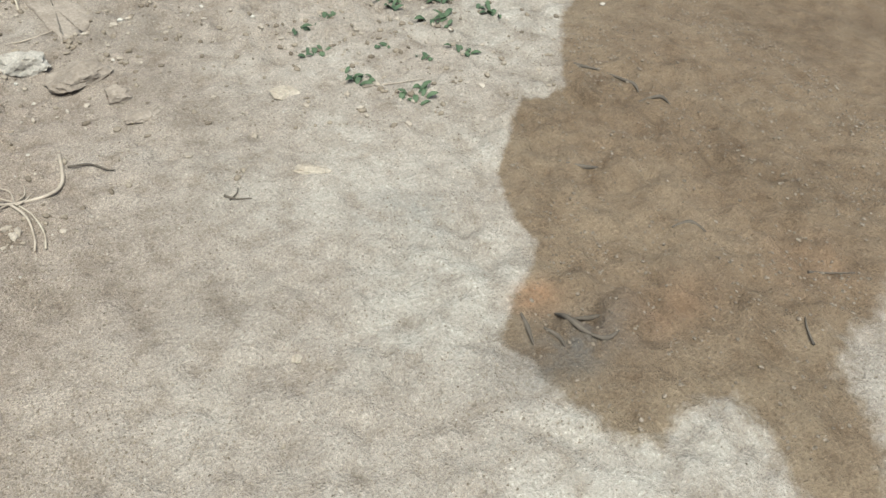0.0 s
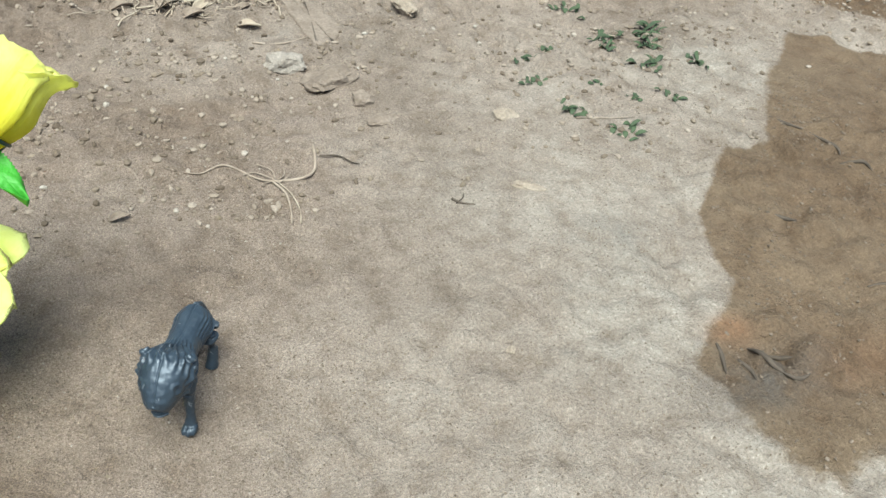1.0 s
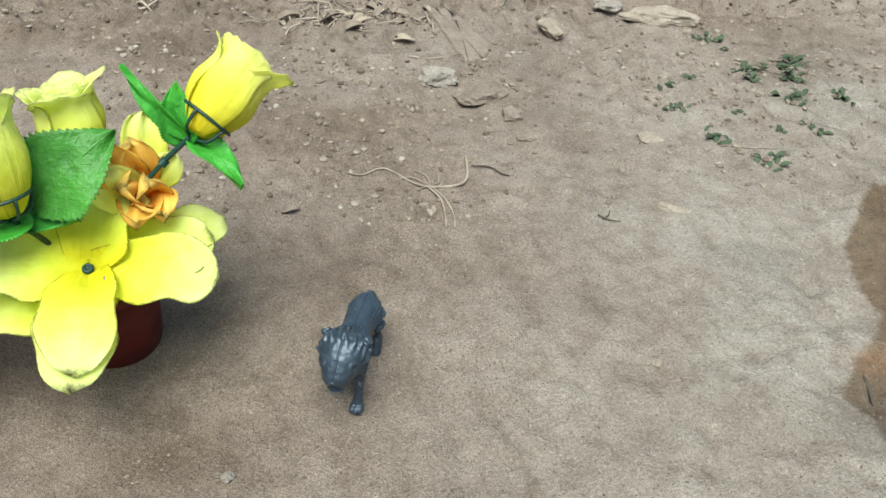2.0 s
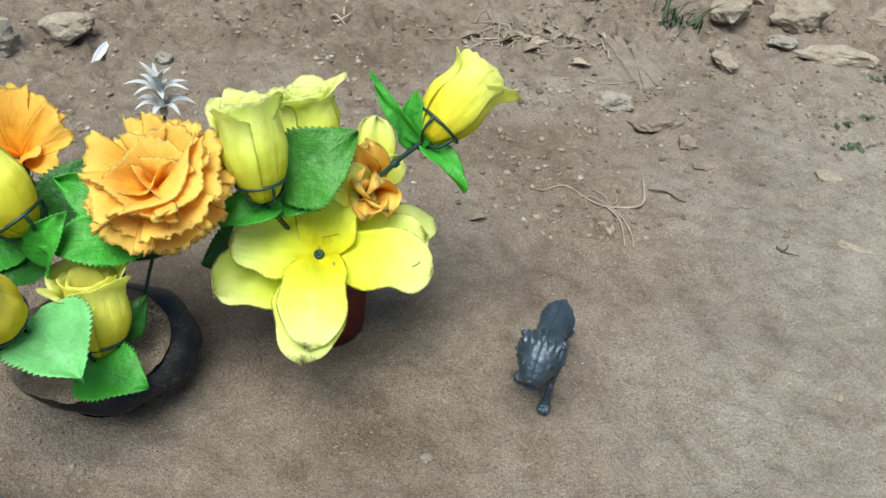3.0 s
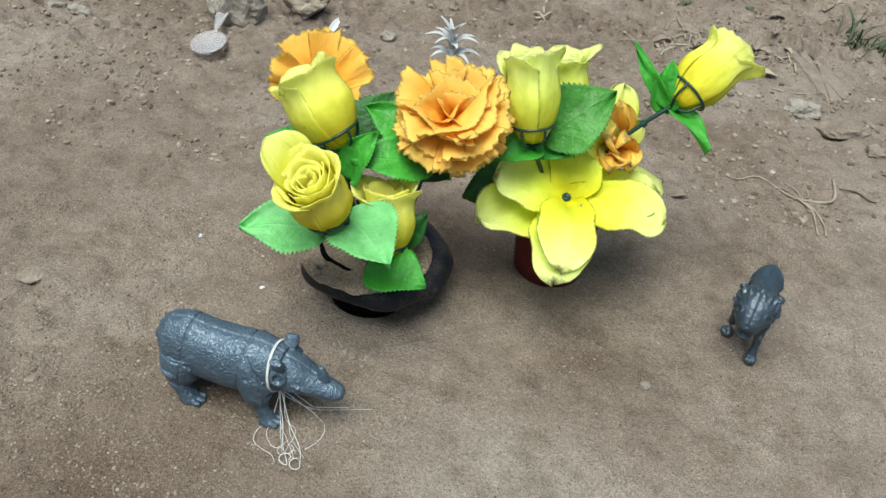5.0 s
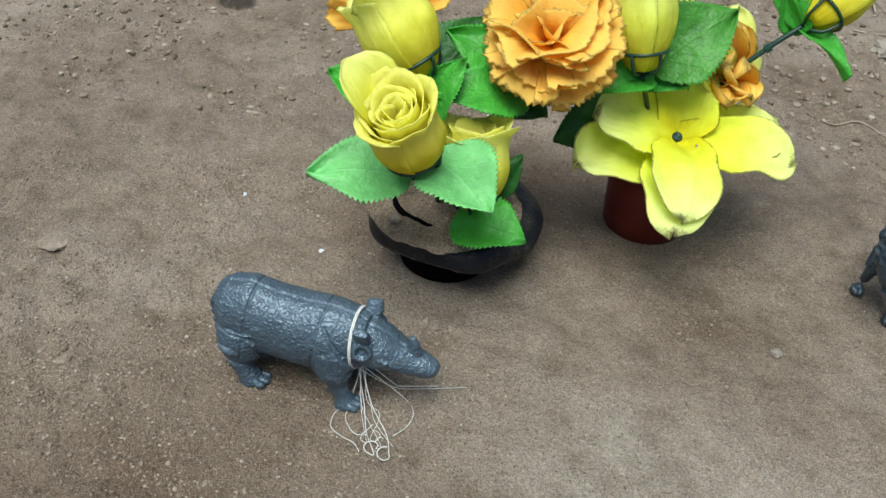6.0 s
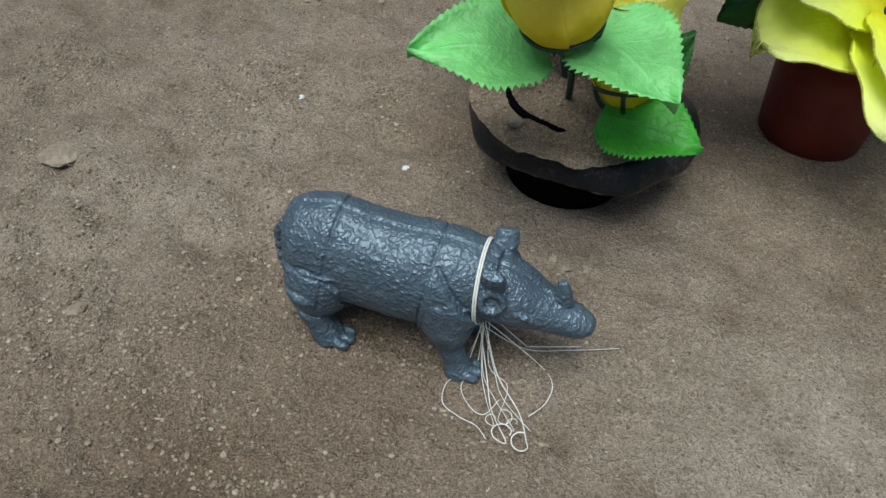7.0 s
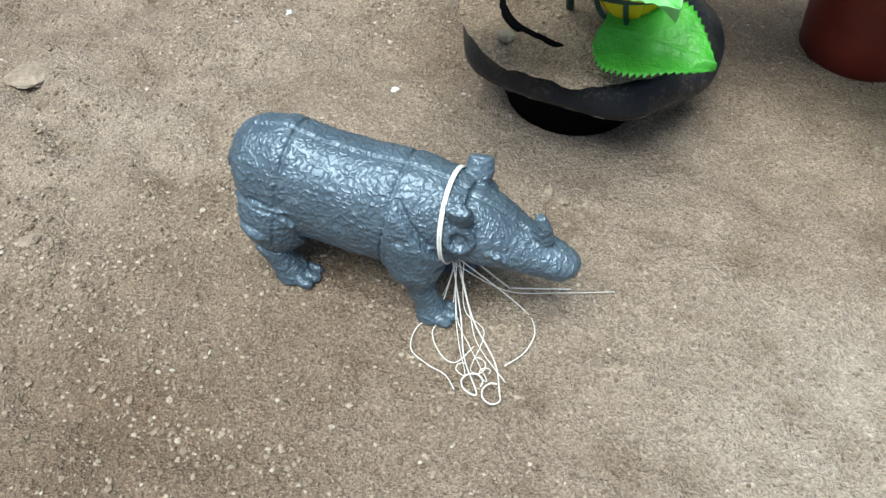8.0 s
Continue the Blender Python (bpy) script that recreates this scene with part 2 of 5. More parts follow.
def dusty_black_material():
    """Black plastic with soil dust in blotches and a worn grain."""
    m, nt, b = nodes_of("dusty_black_rim", 0.5, 0.35)
    big, fine = noise_tex(nt, 70.0, 4, 0.65), noise_tex(nt, 650.0, 3, 0.7)
    f = calc(nt, "MULTIPLY", ramp(nt, big.outputs["Fac"], [(0.46, (0.03,) * 3), (0.74, (0.6,) * 3)]).outputs[0], ramp(nt, fine.outputs["Fac"], [(0.48, (0.1,) * 3), (0.64, (1,) * 3)]).outputs[0])
    nt.links.new(mix(nt, f, (0.003, 0.005, 0.009), (0.17, 0.14, 0.105)), b.inputs["Base Color"])
    n1 = bump(nt, b, big.outputs["Fac"], 0.4, 0.002)
    bump(nt, b, fine.outputs["Fac"], 0.3, 0.0005, n1)
    return m


BLACK_DUSTY = dusty_black_material()
WORN = plain_material("worn_grey_plastic_edge", (0.03, 0.03, 0.03), (0.30, 0.27, 0.24), 0.8, 0.2, 260)
RED = plain_material("dark_red_plastic", (0.085, 0.007, 0.005), (0.12, 0.013, 0.009), 0.5, 0.4, 90, 0.2, 0.0006)
HIDE = hide_material("rhino_grey_plastic", 0.98, 0.12, 0.45)
FUR = hide_material("lion_grey_plastic", 0.5, 0.5)
THREAD = plain_material("white_thread", (0.5, 0.5, 0.48), (0.7, 0.7, 0.68), 0.6)
STRAW = plain_material("dry_straw", (0.24, 0.19, 0.14), (0.4, 0.35, 0.27), 0.85)
ROOT = plain_material("dry_root", (0.2, 0.16, 0.12), (0.34, 0.285, 0.225), 0.9)
BARK = plain_material("dark_twig", (0.05, 0.04, 0.03), (0.1, 0.08, 0.06), 0.9)
DRYLEAF = plain_material("dead_leaf", (0.13, 0.10, 0.075), (0.3, 0.25, 0.195), 0.85)
WEED = plain_material("weed_green", (0.025, 0.045, 0.02), (0.06, 0.09, 0.042), 0.7)
PAPER = plain_material("white_plastic_scrap", (0.5, 0.52, 0.56), (0.62, 0.64, 0.68), 0.5)
CLEAR, cnt, cb = nodes_of("cloudy_clear_plastic", 0.25, 0.5)
cb.inputs["Base Color"].default_value = (0.80, 0.77, 0.77, 1)
cb.inputs["Transmission Weight"].default_value = 0.75
cb.inputs["IOR"].default_value = 1.3
cn = noise_tex(cnt, 60, 3)
bump(cnt, cb, cn.outputs["Fac"], 0.3, 0.002)


# ---------------------------------------------------------------- building helpers
def world_origin(ob):
    o = Vector((0, 0, 0))
    while ob is not None:
        o += ob.location
        ob = ob.parent
    return o


def thing(name, at, label, category, group="", kind=""):
    ob = new(name)
    ob.empty_display_size = 0.01
    ob.location = at
    return tagged(ob, label, category, group, kind)


def part(name, bm, material, parent=None, label="", smooth=True, thick=0.0):
    """Links a bmesh, given in world places, as one mesh under a thing or a part."""
    o = world_origin(parent)
    bmesh.ops.translate(bm, verts=bm.verts, vec=-o)
    me = bpy.data.meshes.new(name)
    bm.to_mesh(me)
    bm.free()
    me.materials.append(material)
    if smooth:
        me.polygons.foreach_set("use_smooth", [True] * len(me.polygons))
    ob = new(name, me)
    ob.parent = parent
    if thick:
        so = ob.modifiers.new("thickness", "SOLIDIFY")
        so.thickness, so.offset = thick, 0.0
    return tagged(ob, label) if label else ob


def grid_faces(bm, rows, closed=False, uv=True):
    """Faces between rows of vertices; u runs from row to row, v along a row."""
    lay = (bm.loops.layers.uv.get("UVMap") or bm.loops.layers.uv.new("UVMap")) if uv else None
    n, k = len(rows) - 1, len(rows[0])
    for i in range(n):
        for j in range(k if closed else k - 1):
            j2 = (j + 1) % k
            f = bm.faces.new((rows[i][j], rows[i][j2], rows[i + 1][j2], rows[i + 1][j]))
            if uv:
                span = k if closed else k - 1
                for lp, (a, b) in zip(f.loops, ((i, j), (i, j + 1), (i + 1, j + 1), (i + 1, j))):
                    lp[lay].uv = (a / n, b / span)


def frame_of(axis):
    z = Vector(axis).normalized()
    x = Vector((0, 0, 1)).cross(z)
    if x.length < 1e-3:
        x = Vector((1, 0, 0))
    x.normalize()
    return x, z.cross(x), z


def tube(bm, pts, radii, sides=8, steps=4):
    """A round tube along a smooth line through pts."""
    pts = [Vector(p) for p in pts]
    if not isinstance(radii, (list, tuple)):
        radii = [radii] * len(pts)
    line = []
    n = len(pts)
    for i in range(n - 1):
        p0, p1, p2, p3 = pts[max(i - 1, 0)], pts[i], pts[i + 1], pts[min(i + 2, n - 1)]
        for s in range(steps):
            t = s / steps
            q = 0.5 * (2 * p1 + (p2 - p0) * t + (2 * p0 - 5 * p1 + 4 * p2 - p3) * t * t + (3 * p1 - p0 - 3 * p2 + p3) * t ** 3)
            line.append((q, radii[i] * (1 - t) + radii[i + 1] * t))
    line.append((pts[-1], radii[-1]))
    rows = []
    for i, (q, r) in enumerate(line):
        d = line[min(i + 1, len(line) - 1)][0] - line[max(i - 1, 0)][0]
        x, y, _ = frame_of(d)
        rows.append([bm.verts.new(q + (x * math.cos(a) + y * math.sin(a)) * r) for a in (2 * math.pi * k / sides for k in range(sides))])
    grid_faces(bm, rows, True)
    for row in (rows[0], rows[-1]):
        try:
            bm.faces.new(row)
        except ValueError:
            pass
    return bm


def ring(bm, centre, axis, radius, r, n=28, sides=8, oval=1.0):
    x, y, z = frame_of(axis)
    rows = []
    for i in range(n):
        a = 2 * math.pi * i / n
        out = x * math.cos(a) + y * math.sin(a) * oval
        c = Vector(centre) + out * radius
        rows.append([bm.verts.new(c + (out.normalized() * math.cos(b) + z * math.sin(b)) * r) for b in (2 * math.pi * k / sides for k in range(sides))])
    rows.append(rows[0])
    for i in range(n):
        for j in range(sides):
            bm.faces.new((rows[i][j], rows[i][(j + 1) % sides], rows[i + 1][(j + 1) % sides], rows[i + 1][j]))
    return bm


SHAPES = {
    "leaf": lambda u: max(0.02, math.sin(math.pi * min(1, u * 0.97 + 0.03) ** 0.72) ** 0.85),
    "petal": lambda u: 0.22 + 0.78 * (max(0.0, u) ** 0.7) * 1.15 if u < 0.55 else max(0.03, (0.22 + 0.78 * 0.55 ** 0.7 * 1.15) * math.sqrt(max(0.0, 1 - ((u - 0.55) / 0.45) ** 2.6))),
    "fan": lambda u: 0.16 + 0.84 * u ** 0.85,
    "broad": lambda u: 0.5 + 0.5 * math.sin(min(1.0, u / 0.6) * math.pi / 2) if u < 0.6 else max(0.03, math.sqrt(max(0.0, 1 - ((u - 0.6) / 0.4) ** 2.4))),
    "slim": lambda u: max(0.05, math.sin(math.pi * (0.1 + 0.9 * u)) ** 0.7),
}


def blade(base, tip, width, normal, shape="leaf", bend=0.1, cup=0.15, ruffle=0.0, waves=2.5, teeth=0.0, jag=0.0, nu=18, nv=10, seed=0, edge=0.0):
    """A thin leaf or petal from base to tip that faces normal."""
    rnd = random.Random(seed)
    bm = bmesh.new()
    base, tip = Vector(base), Vector(tip)
    a = tip - base
    length = a.length
    a.normalize()
    s = a.cross(Vector(normal))
    s.normalize()
    n = s.cross(a)
    ph, ph2 = rnd.uniform(0, 6.28), rnd.uniform(0, 6.28)
    rows = []
    for i in range(nu + 1):
        u = i / nu
        w = 0.5 * width * SHAPES[shape](u)
        row = []
        for j in range(nv + 1):
            v = 2 * j / nv - 1
            e = abs(v) ** 6
            ww = w * (1 + edge * abs(v) * noise.noise(Vector((u * 3.2, math.copysign(3.0, v), seed * 1.7)))) * (1 + teeth * e * (1 if i % 2 else -1))
            up = bend * length * math.sin(math.pi * u * 0.9) + cup * w * v * v * 2 + ruffle * u * u * math.sin(waves * v * 3 + ph) + 0.4 * ruffle * math.sin(5 * u + 4 * v + ph2)
            along = length * (u + (jag * (rnd.random() - 0.5) if i == nu else 0) - (0.10 * v * v * u if shape == "fan" else 0))
            row.append(bm.verts.new(base + a * along + s * ww * v + n * up))
        rows.append(row)
    grid_faces(bm, rows)
    return bm


def lathe(bm, centre, profile, n=48, wobble=0.0, seed=0, uv=False):
    """A turned shell, profile of (radius, height); the wobble grows with the third number."""
    rnd = random.Random(seed)
    ph = [rnd.uniform(0, 6.28) for _ in range(6)]
    rows = []
    for p in profile:
        r, h = p[0], p[1]
        k = p[2] if len(p) > 2 else 0
        row = []
        for i in range(n):
            a = 2 * math.pi * i / n
            w = wobble * k * (math.sin(2 * a + ph[0]) + 0.7 * math.sin(3 * a + ph[1]) + 0.4 * math.sin(7 * a + ph[2]))
            wz = wobble * k * (0.8 * math.sin(2 * a + ph[3]) + 0.6 * math.sin(5 * a + ph[4]) + 0.3 * math.sin(9 * a + ph[5]))
            row.append(bm.verts.new(Vector(centre) + Vector(((r + w) * math.cos(a), (r + w) * math.sin(a), h + wz))))
        rows.append(row)
    grid_faces(bm, rows, True, uv)
    return bm


def lattice(px, py, cell, seed):
    """Smooth value noise on a plane, 0 to 1."""
    rs = np.random.RandomState(seed)
    tab = rs.rand(256, 256)
    gx, gy = px / cell + 1000.0, py / cell + 1000.0
    ix, iy = np.floor(gx).astype(int), np.floor(gy).astype(int)
    fx, fy = gx - ix, gy - iy
    fx, fy = fx * fx * (3 - 2 * fx), fy * fy * (3 - 2 * fy)
    t = lambda i, j: tab[i % 256, j % 256]
    return (t(ix, iy) * (1 - fx) + t(ix + 1, iy) * fx) * (1 - fy) + (t(ix, iy + 1) * (1 - fx) + t(ix + 1, iy + 1) * fx) * fy


# ---------------------------------------------------------------- ground
POT_A, POT_B = (-0.408, 0.343), (-0.262, 0.400)
RHINO, LION = (-0.4716, 0.2200), (-0.106, 0.337)
LEDGE = [(-0.706, 0.588), (-0.722, 0.622), (-0.79, 0.632), (-0.85, 0.55), (-0.78, 0.525), (-0.727, 0.53)]
WET = [(0.66, 0.70), (0.592, 0.638), (0.511, 0.555), (0.48, 0.501), (0.43, 0.498), (0.367, 0.446), (0.33, 0.397), (0.322, 0.362), (0.325, 0.333), (0.299, 0.312),
       (0.268, 0.292), (0.243, 0.262), (0.247, 0.217), (0.264, 0.171), (0.281, 0.153), (0.327, 0.168), (0.347, 0.160), (0.347, 0.131), (0.334, 0.101), (0.334, 0.06),
       (0.372, 0.05), (0.412, 0.095), (0.432, 0.136), (0.452, 0.159), (0.486, 0.153), (0.56, 0.18), (0.8, 0.16), (1.05, 0.35), (0.95, 0.55), (0.75, 0.61)]


def inside_by(px, py, poly):
    """Signed distance to a closed outline, positive inside."""
    best = np.full(px.shape, 1e9)
    odd = np.zeros(px.shape, bool)
    for (x0, y0), (x1, y1) in zip(poly, poly[1:] + poly[:1]):
        dx, dy = x1 - x0, y1 - y0
        t = np.clip(((px - x0) * dx + (py - y0) * dy) / (dx * dx + dy * dy), 0, 1)
        best = np.minimum(best, np.hypot(px - x0 - t * dx, py - y0 - t * dy))
        if y0 != y1:
            odd ^= ((y0 > py) != (y1 > py)) & (px < dx * (py - y0) / (y1 - y0) + x0)
    return np.where(odd, best, -best)


def blob(px, py, x, y, r, ry=None):
    return np.exp(-((px - x) / r) ** 2 - ((py - y) / (ry or r)) ** 2)


def ground_height(px, py):
    near = np.maximum.reduce([blob(px, py, *POT_A, 0.08), blob(px, py, *POT_B, 0.06), blob(px, py, *RHINO, 0.09), blob(px, py, *LION, 0.06)])
    far = 1 + 2.1 * np.clip((py - 0.6) / 0.3, 0, 1)
    h = (0.006 * (lattice(px, py, 0.16, 1) - 0.5) + 0.003 * (lattice(px, py, 0.06, 2) - 0.5)) * (1 - near)
    rough = (0.20 + 1.0 * lattice(px, py, 0.09, 9) + 0.6 * blob(px, py, -0.62, 0.2, 0.14, 0.12)) * far
    h = h + rough * (0.0058 * (lattice(px, py, 0.021, 3) - 0.5) + 0.0050 * (lattice(px, py, 0.009, 4) - 0.5)) * (1 - 0.7 * near)
    lumps = np.maximum.reduce([0.9 * blob(px, py, 0.33, 0.255, 0.09, 0.04), 0.9 * blob(px, py, 0.5, 0.47, 0.14, 0.06), 0.6 * blob(px, py, 0.5, 0.34, 0.22, 0.16)])
    ledge = inside_by(px, py, LEDGE)
    h = h + 0.0045 * np.clip(ledge / 0.005, 0, 1) * np.exp(-np.clip(ledge, 0, 1) / 0.03)
    return h + lumps * (0.020 * (lattice(px, py, 0.017, 6) - 0.4) * lattice(px, py, 0.04, 8) * 1.6 + 0.009 * (lattice(px, py, 0.0075, 7) - 0.5))


def ground():
    def line(lo, hi, step):
        inner = list(np.arange(lo, hi + step / 2, step))
        out, d, a, b = inner, step, inner[0], inner[-1]
        left, right = [], []
        while b < 60:
            d *= 1.4
            a, b = a - d, b + d
            left.append(a)
            right.append(b)
        return np.array(left[::-1] + out + right)
    xs, ys = line(-0.95, 1.0, 0.0036), line(0.04, 1.22, 0.0036)
    gx, gy = np.meshgrid(xs, ys)
    calm = np.exp(-np.clip(np.hypot(np.clip(np.abs(gx) - 1, 0, None), np.clip(np.abs(gy - 0.6) - 0.7, 0, None)), 0, None) * 0.5)
    gz = ground_height(gx, gy) * calm
    co = np.stack([gx, gy, gz], -1).reshape(-1, 3)
    ny, nx = gx.shape
    idx = np.arange(nx * ny).reshape(ny, nx)
    quads = np.stack([idx[:-1, :-1], idx[:-1, 1:], idx[1:, 1:], idx[1:, :-1]], -1).reshape(-1, 4)
    me = bpy.data.meshes.new("ground")
    me.vertices.add(len(co))
    me.vertices.foreach_set("co", co.ravel())
    me.loops.add(quads.size)
    me.loops.foreach_set("vertex_index", quads.ravel())
    me.polygons.add(len(quads))
    me.polygons.foreach_set("loop_start", np.arange(0, quads.size, 4))
    me.update()
    me.polygons.foreach_set("use_smooth", np.ones(len(quads), bool))
    sd = inside_by(gx, gy, WET) + 0.012 * (lattice(gx, gy, 0.03, 11) - 0.5)
    second = 0.04 - np.hypot((gx - 0.86) / 1.4, gy - 0.77)
    soft = 0.012 + 0.035 * np.clip((0.25 - gy) / 0.06, 0, 1) + 0.02 * lattice(gx, gy, 0.12, 13)
    wet = np.clip(0.5 + np.maximum(sd, second + 0.04) / soft, 0, 1)
    wob = 0.6 + 0.8 * lattice(gx, gy, 0.05, 12)
    pale = np.clip(0.35 * np.clip((gx - 0.02) / 0.2, 0, 1) * np.clip((0.85 - gy) / 0.2, 0, 1) + 0.45 * blob(gx, gy, 0.25, 0.45, 0.16, 0.12) + 0.8 * blob(gx, gy, 0.24, 0.32, 0.06, 0.05) + 0.7 * blob(gx, gy, 0.2, 0.1, 0.25, 0.13) + 0.6 * blob(gx, gy, 0.5, 0.66, 0.14, 0.1)
                   + 0.45 * blob(gx, gy, -0.3, 0.18, 0.09, 0.06) + 0.3 * blob(gx, gy, 0.03, 0.3, 0.12) + 0.35 * blob(gx, gy, 0.08, 0.8, 0.2, 0.1), 0, 1) * wob
    # damp spots; shade by the pots and at the near left is painted in
    damp_shade = np.clip(0.6 * blob(gx, gy, -0.47, 0.36, 0.06, 0.06) + 0.55 * blob(gx, gy, -0.34, 0.42, 0.12, 0.07) + 0.55 * blob(gx, gy, -0.24, 0.29, 0.035, 0.02) + 0.55 * blob(gx, gy, -0.56, 0.15, 0.10, 0.07)
                   + 0.5 * blob(gx, gy, -0.4, 0.86, 0.08, 0.02) + 0.5 * blob(gx, gy, -0.2, 0.8, 0.09, 0.06) + 0.5 * blob(gx, gy, -0.06, 0.66, 0.05, 0.03) + 0.3 * blob(gx, gy, -0.62, 0.12, 0.12), 0, 0.85) * wob
    rust = 0.40 * blob(gx, gy, 0.284, 0.288, 0.02, 0.014) + 0.25 * blob(gx, gy, 0.36, 0.235, 0.05, 0.02) + 0.15 * blob(gx, gy, 0.5, 0.22, 0.04)
    ash = 1.0 * blob(gx, gy, 0.285, 0.240, 0.05, 0.024) + 0.25 * blob(gx, gy, 0.26, 0.41, 0.05, 0.03)
    for key, val in (("wet", wet), ("pale", pale), ("damp_shade", damp_shade), ("rust", rust * wob), ("ash", ash * wob)):
        me.attributes.new(key, "FLOAT", "POINT").data.foreach_set("value", np.clip(val, 0, 1).ravel().astype(np.float32))
    me.materials.append(SOIL)
    return tagged(new("ground", me), "dry sandy brown soil with damp stains and loose grit", "ground", kind="structure")


ground()


def gz(x, y):
    return float(ground_height(np.array([x]), np.array([y]))[0])


def rock_mesh(bm, centre, size, seed, flat=0.0, subdiv=4, rough=0.5):
    """An angular stone: a ball cut by random planes, then roughened."""
    rnd = random.Random(seed)
    made = bmesh.ops.create_icosphere(bm, subdivisions=subdiv, radius=1.0)["verts"]
    planes = []
    for _ in range(9):
        d = Vector((rnd.gauss(0, 1), rnd.gauss(0, 1), rnd.gauss(0, 1))).normalized()
        planes.append((d, rnd.uniform(0.55, 0.9)))
    off = Vector((rnd.uniform(0, 50), rnd.uniform(0, 50), rnd.uniform(0, 50)))
    for v in made:
        for d, k in planes:
            over = v.co.dot(d) - k
            if over > 0:
                v.co -= d * over * 0.92
        v.co *= 1 + rough * (noise.noise(v.co * 1.7 + off) * 0.5 + noise.noise(v.co * 4.5 + off) * 0.22 + noise.noise(v.co * 11 + off) * 0.10)
        v.co = Vector((v.co.x * size[0], v.co.y * size[1], v.co.z * size[2])) + Vector(centre)
    return bm


# ---------------------------------------------------------------- pots
def black_pot():
    x, y = POT_A
    pot = thing("flower_pot", (x, y, 0), "dusty black plastic pot with a flared ragged rim", "flower pot")
    prof = [(0.0, 0.0), (0.026, 0.0), (0.031, 0.001), (0.035, 0.014), (0.041, 0.030), (0.046, 0.040)]
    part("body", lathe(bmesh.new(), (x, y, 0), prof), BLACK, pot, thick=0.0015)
    # the soil reaches far out over the rim on one side
    cx, cy = x + 0.003, y + 0.002
    bm, bs, rows, srows = bmesh.new(), bmesh.new(), [], []
    n = 96
    for k in range(6):
        rows.append([])
    for k in range(19):
        srows.append([])
    for i in range(n):
        a = 2 * math.pi * i / n
        f = (0.5 + 0.5 * math.cos(a - radians(228))) ** 0.85
        w = 0.0016 * (math.sin(2 * a + 1) + 0.8 * math.sin(5 * a + 2) + 0.5 * math.sin(9 * a))
        lift = 0.0012 * (math.sin(3 * a + 0.5) + 0.7 * math.sin(7 * a + 2)) + 0.0008 * max(0.0, math.cos(a - radians(150))) ** 8
        o = Vector((math.cos(a), math.sin(a), 0))
        r0 = 0.0375 + 0.0177 * f
        w -= 0.0045 * max(0.0, math.cos(a - radians(222))) ** 2
        for k, (r, h) in enumerate([(r0 - 0.002, 0.0435), (r0, 0.0465), (r0 + (0.0570 - r0) * 0.5, 0.0450 - 0.003 * f), (0.0565, 0.0400 - 0.001 * f), (0.0585, 0.0345), (0.0586, 0.0320)]):
            rows[k].append(bm.verts.new(Vector((cx, cy, h + lift * min(1, k / 2))) + o * (r + w * k / 5)))
        for k in range(19):
            u = k / 18
            bumpy = 0.003 * noise.noise(o * (u * 4) + Vector((3, 1, 0))) + 0.0018 * noise.noise(o * (u * 10)) + 0.0009 * noise.noise(o * (u * 23))
            srows[k].append(bs.verts.new(Vector((cx, cy, 0.0570 - (0.0085 - 0.0008 * f) * u ** 2.4 + bumpy * min(1, u * 2))) + o * ((r0 + 0.0018 + 0.0040 * f) * max(u, 0.002))))
    grid_faces(bm, rows, True, False)
    grid_faces(bs, srows, True, False)
    lip = [v.co.copy() for v in rows[5]]
    rim = part("rim", bm, BLACK_DUSTY, pot, "flared black plastic rim, dusty with soil", thick=0.0014)
    part("worn_edge", tube(bmesh.new(), lip + lip[:1], [0.0004 + 0.0005 * (0.5 + 0.5 * math.sin(i * 1.9) * math.sin(i * 0.37)) for i in range(n + 1)], 6, 1), WORN, rim, "pale scuffed lower edge")
    part("potting_soil", bs, POT_SOIL, pot, "dry brown soil heaped in the pot")
    rs = random.Random(3)
    bm = bmesh.new()
    for _ in range(900):
        a = rs.uniform(0, 6.28)
        sz = 0.0005 + 0.0014 * rs.random() ** 3
        f = (0.5 + 0.5 * math.cos(a - radians(228))) ** 0.85
        u = math.sqrt(rs.random()) * 0.98
        d = u * (0.0393 + 0.0217 * f)
        px, py = cx + d * math.cos(a), cy + d * math.sin(a)
        rock_mesh(bm, (px, py, 0.0569 - 0.0080 * u ** 2.4), (sz, sz * 0.9, sz * 0.8), rs.randint(0, 9999), subdiv=1)
    tagged(part("soil_crumbs", bm, GRIT, pot), kind="stuff")
    # black tube half sunk in the soil stands in for the shade inside a gap
    part("slit_shade", tube(bmesh.new(), [(x - 0.036, y + 0.006, 0.0541), (x - 0.036, y - 0.012, 0.0538), (x - 0.030, y - 0.026, 0.0534), (x - 0.018, y - 0.034, 0.0532), (x - 0.004, y - 0.039, 0.0526)], [0.0008, 0.0020, 0.0022, 0.0018, 0.0006], 8), BLACK, pot)
    bm = bmesh.new()
    rock_mesh(bm, (-0.441, 0.308, 0.0545), (0.0042, 0.0035, 0.003), 31, subdiv=2)
    part("pebble", bm, STONE_TAN, pot)
    bm = bmesh.new()
    rock_mesh(bm, (-0.418, 0.300, 0.0495), (0.003, 0.0025, 0.002), 32, subdiv=2)
    part("pebble", bm, STONE_TAN, pot)


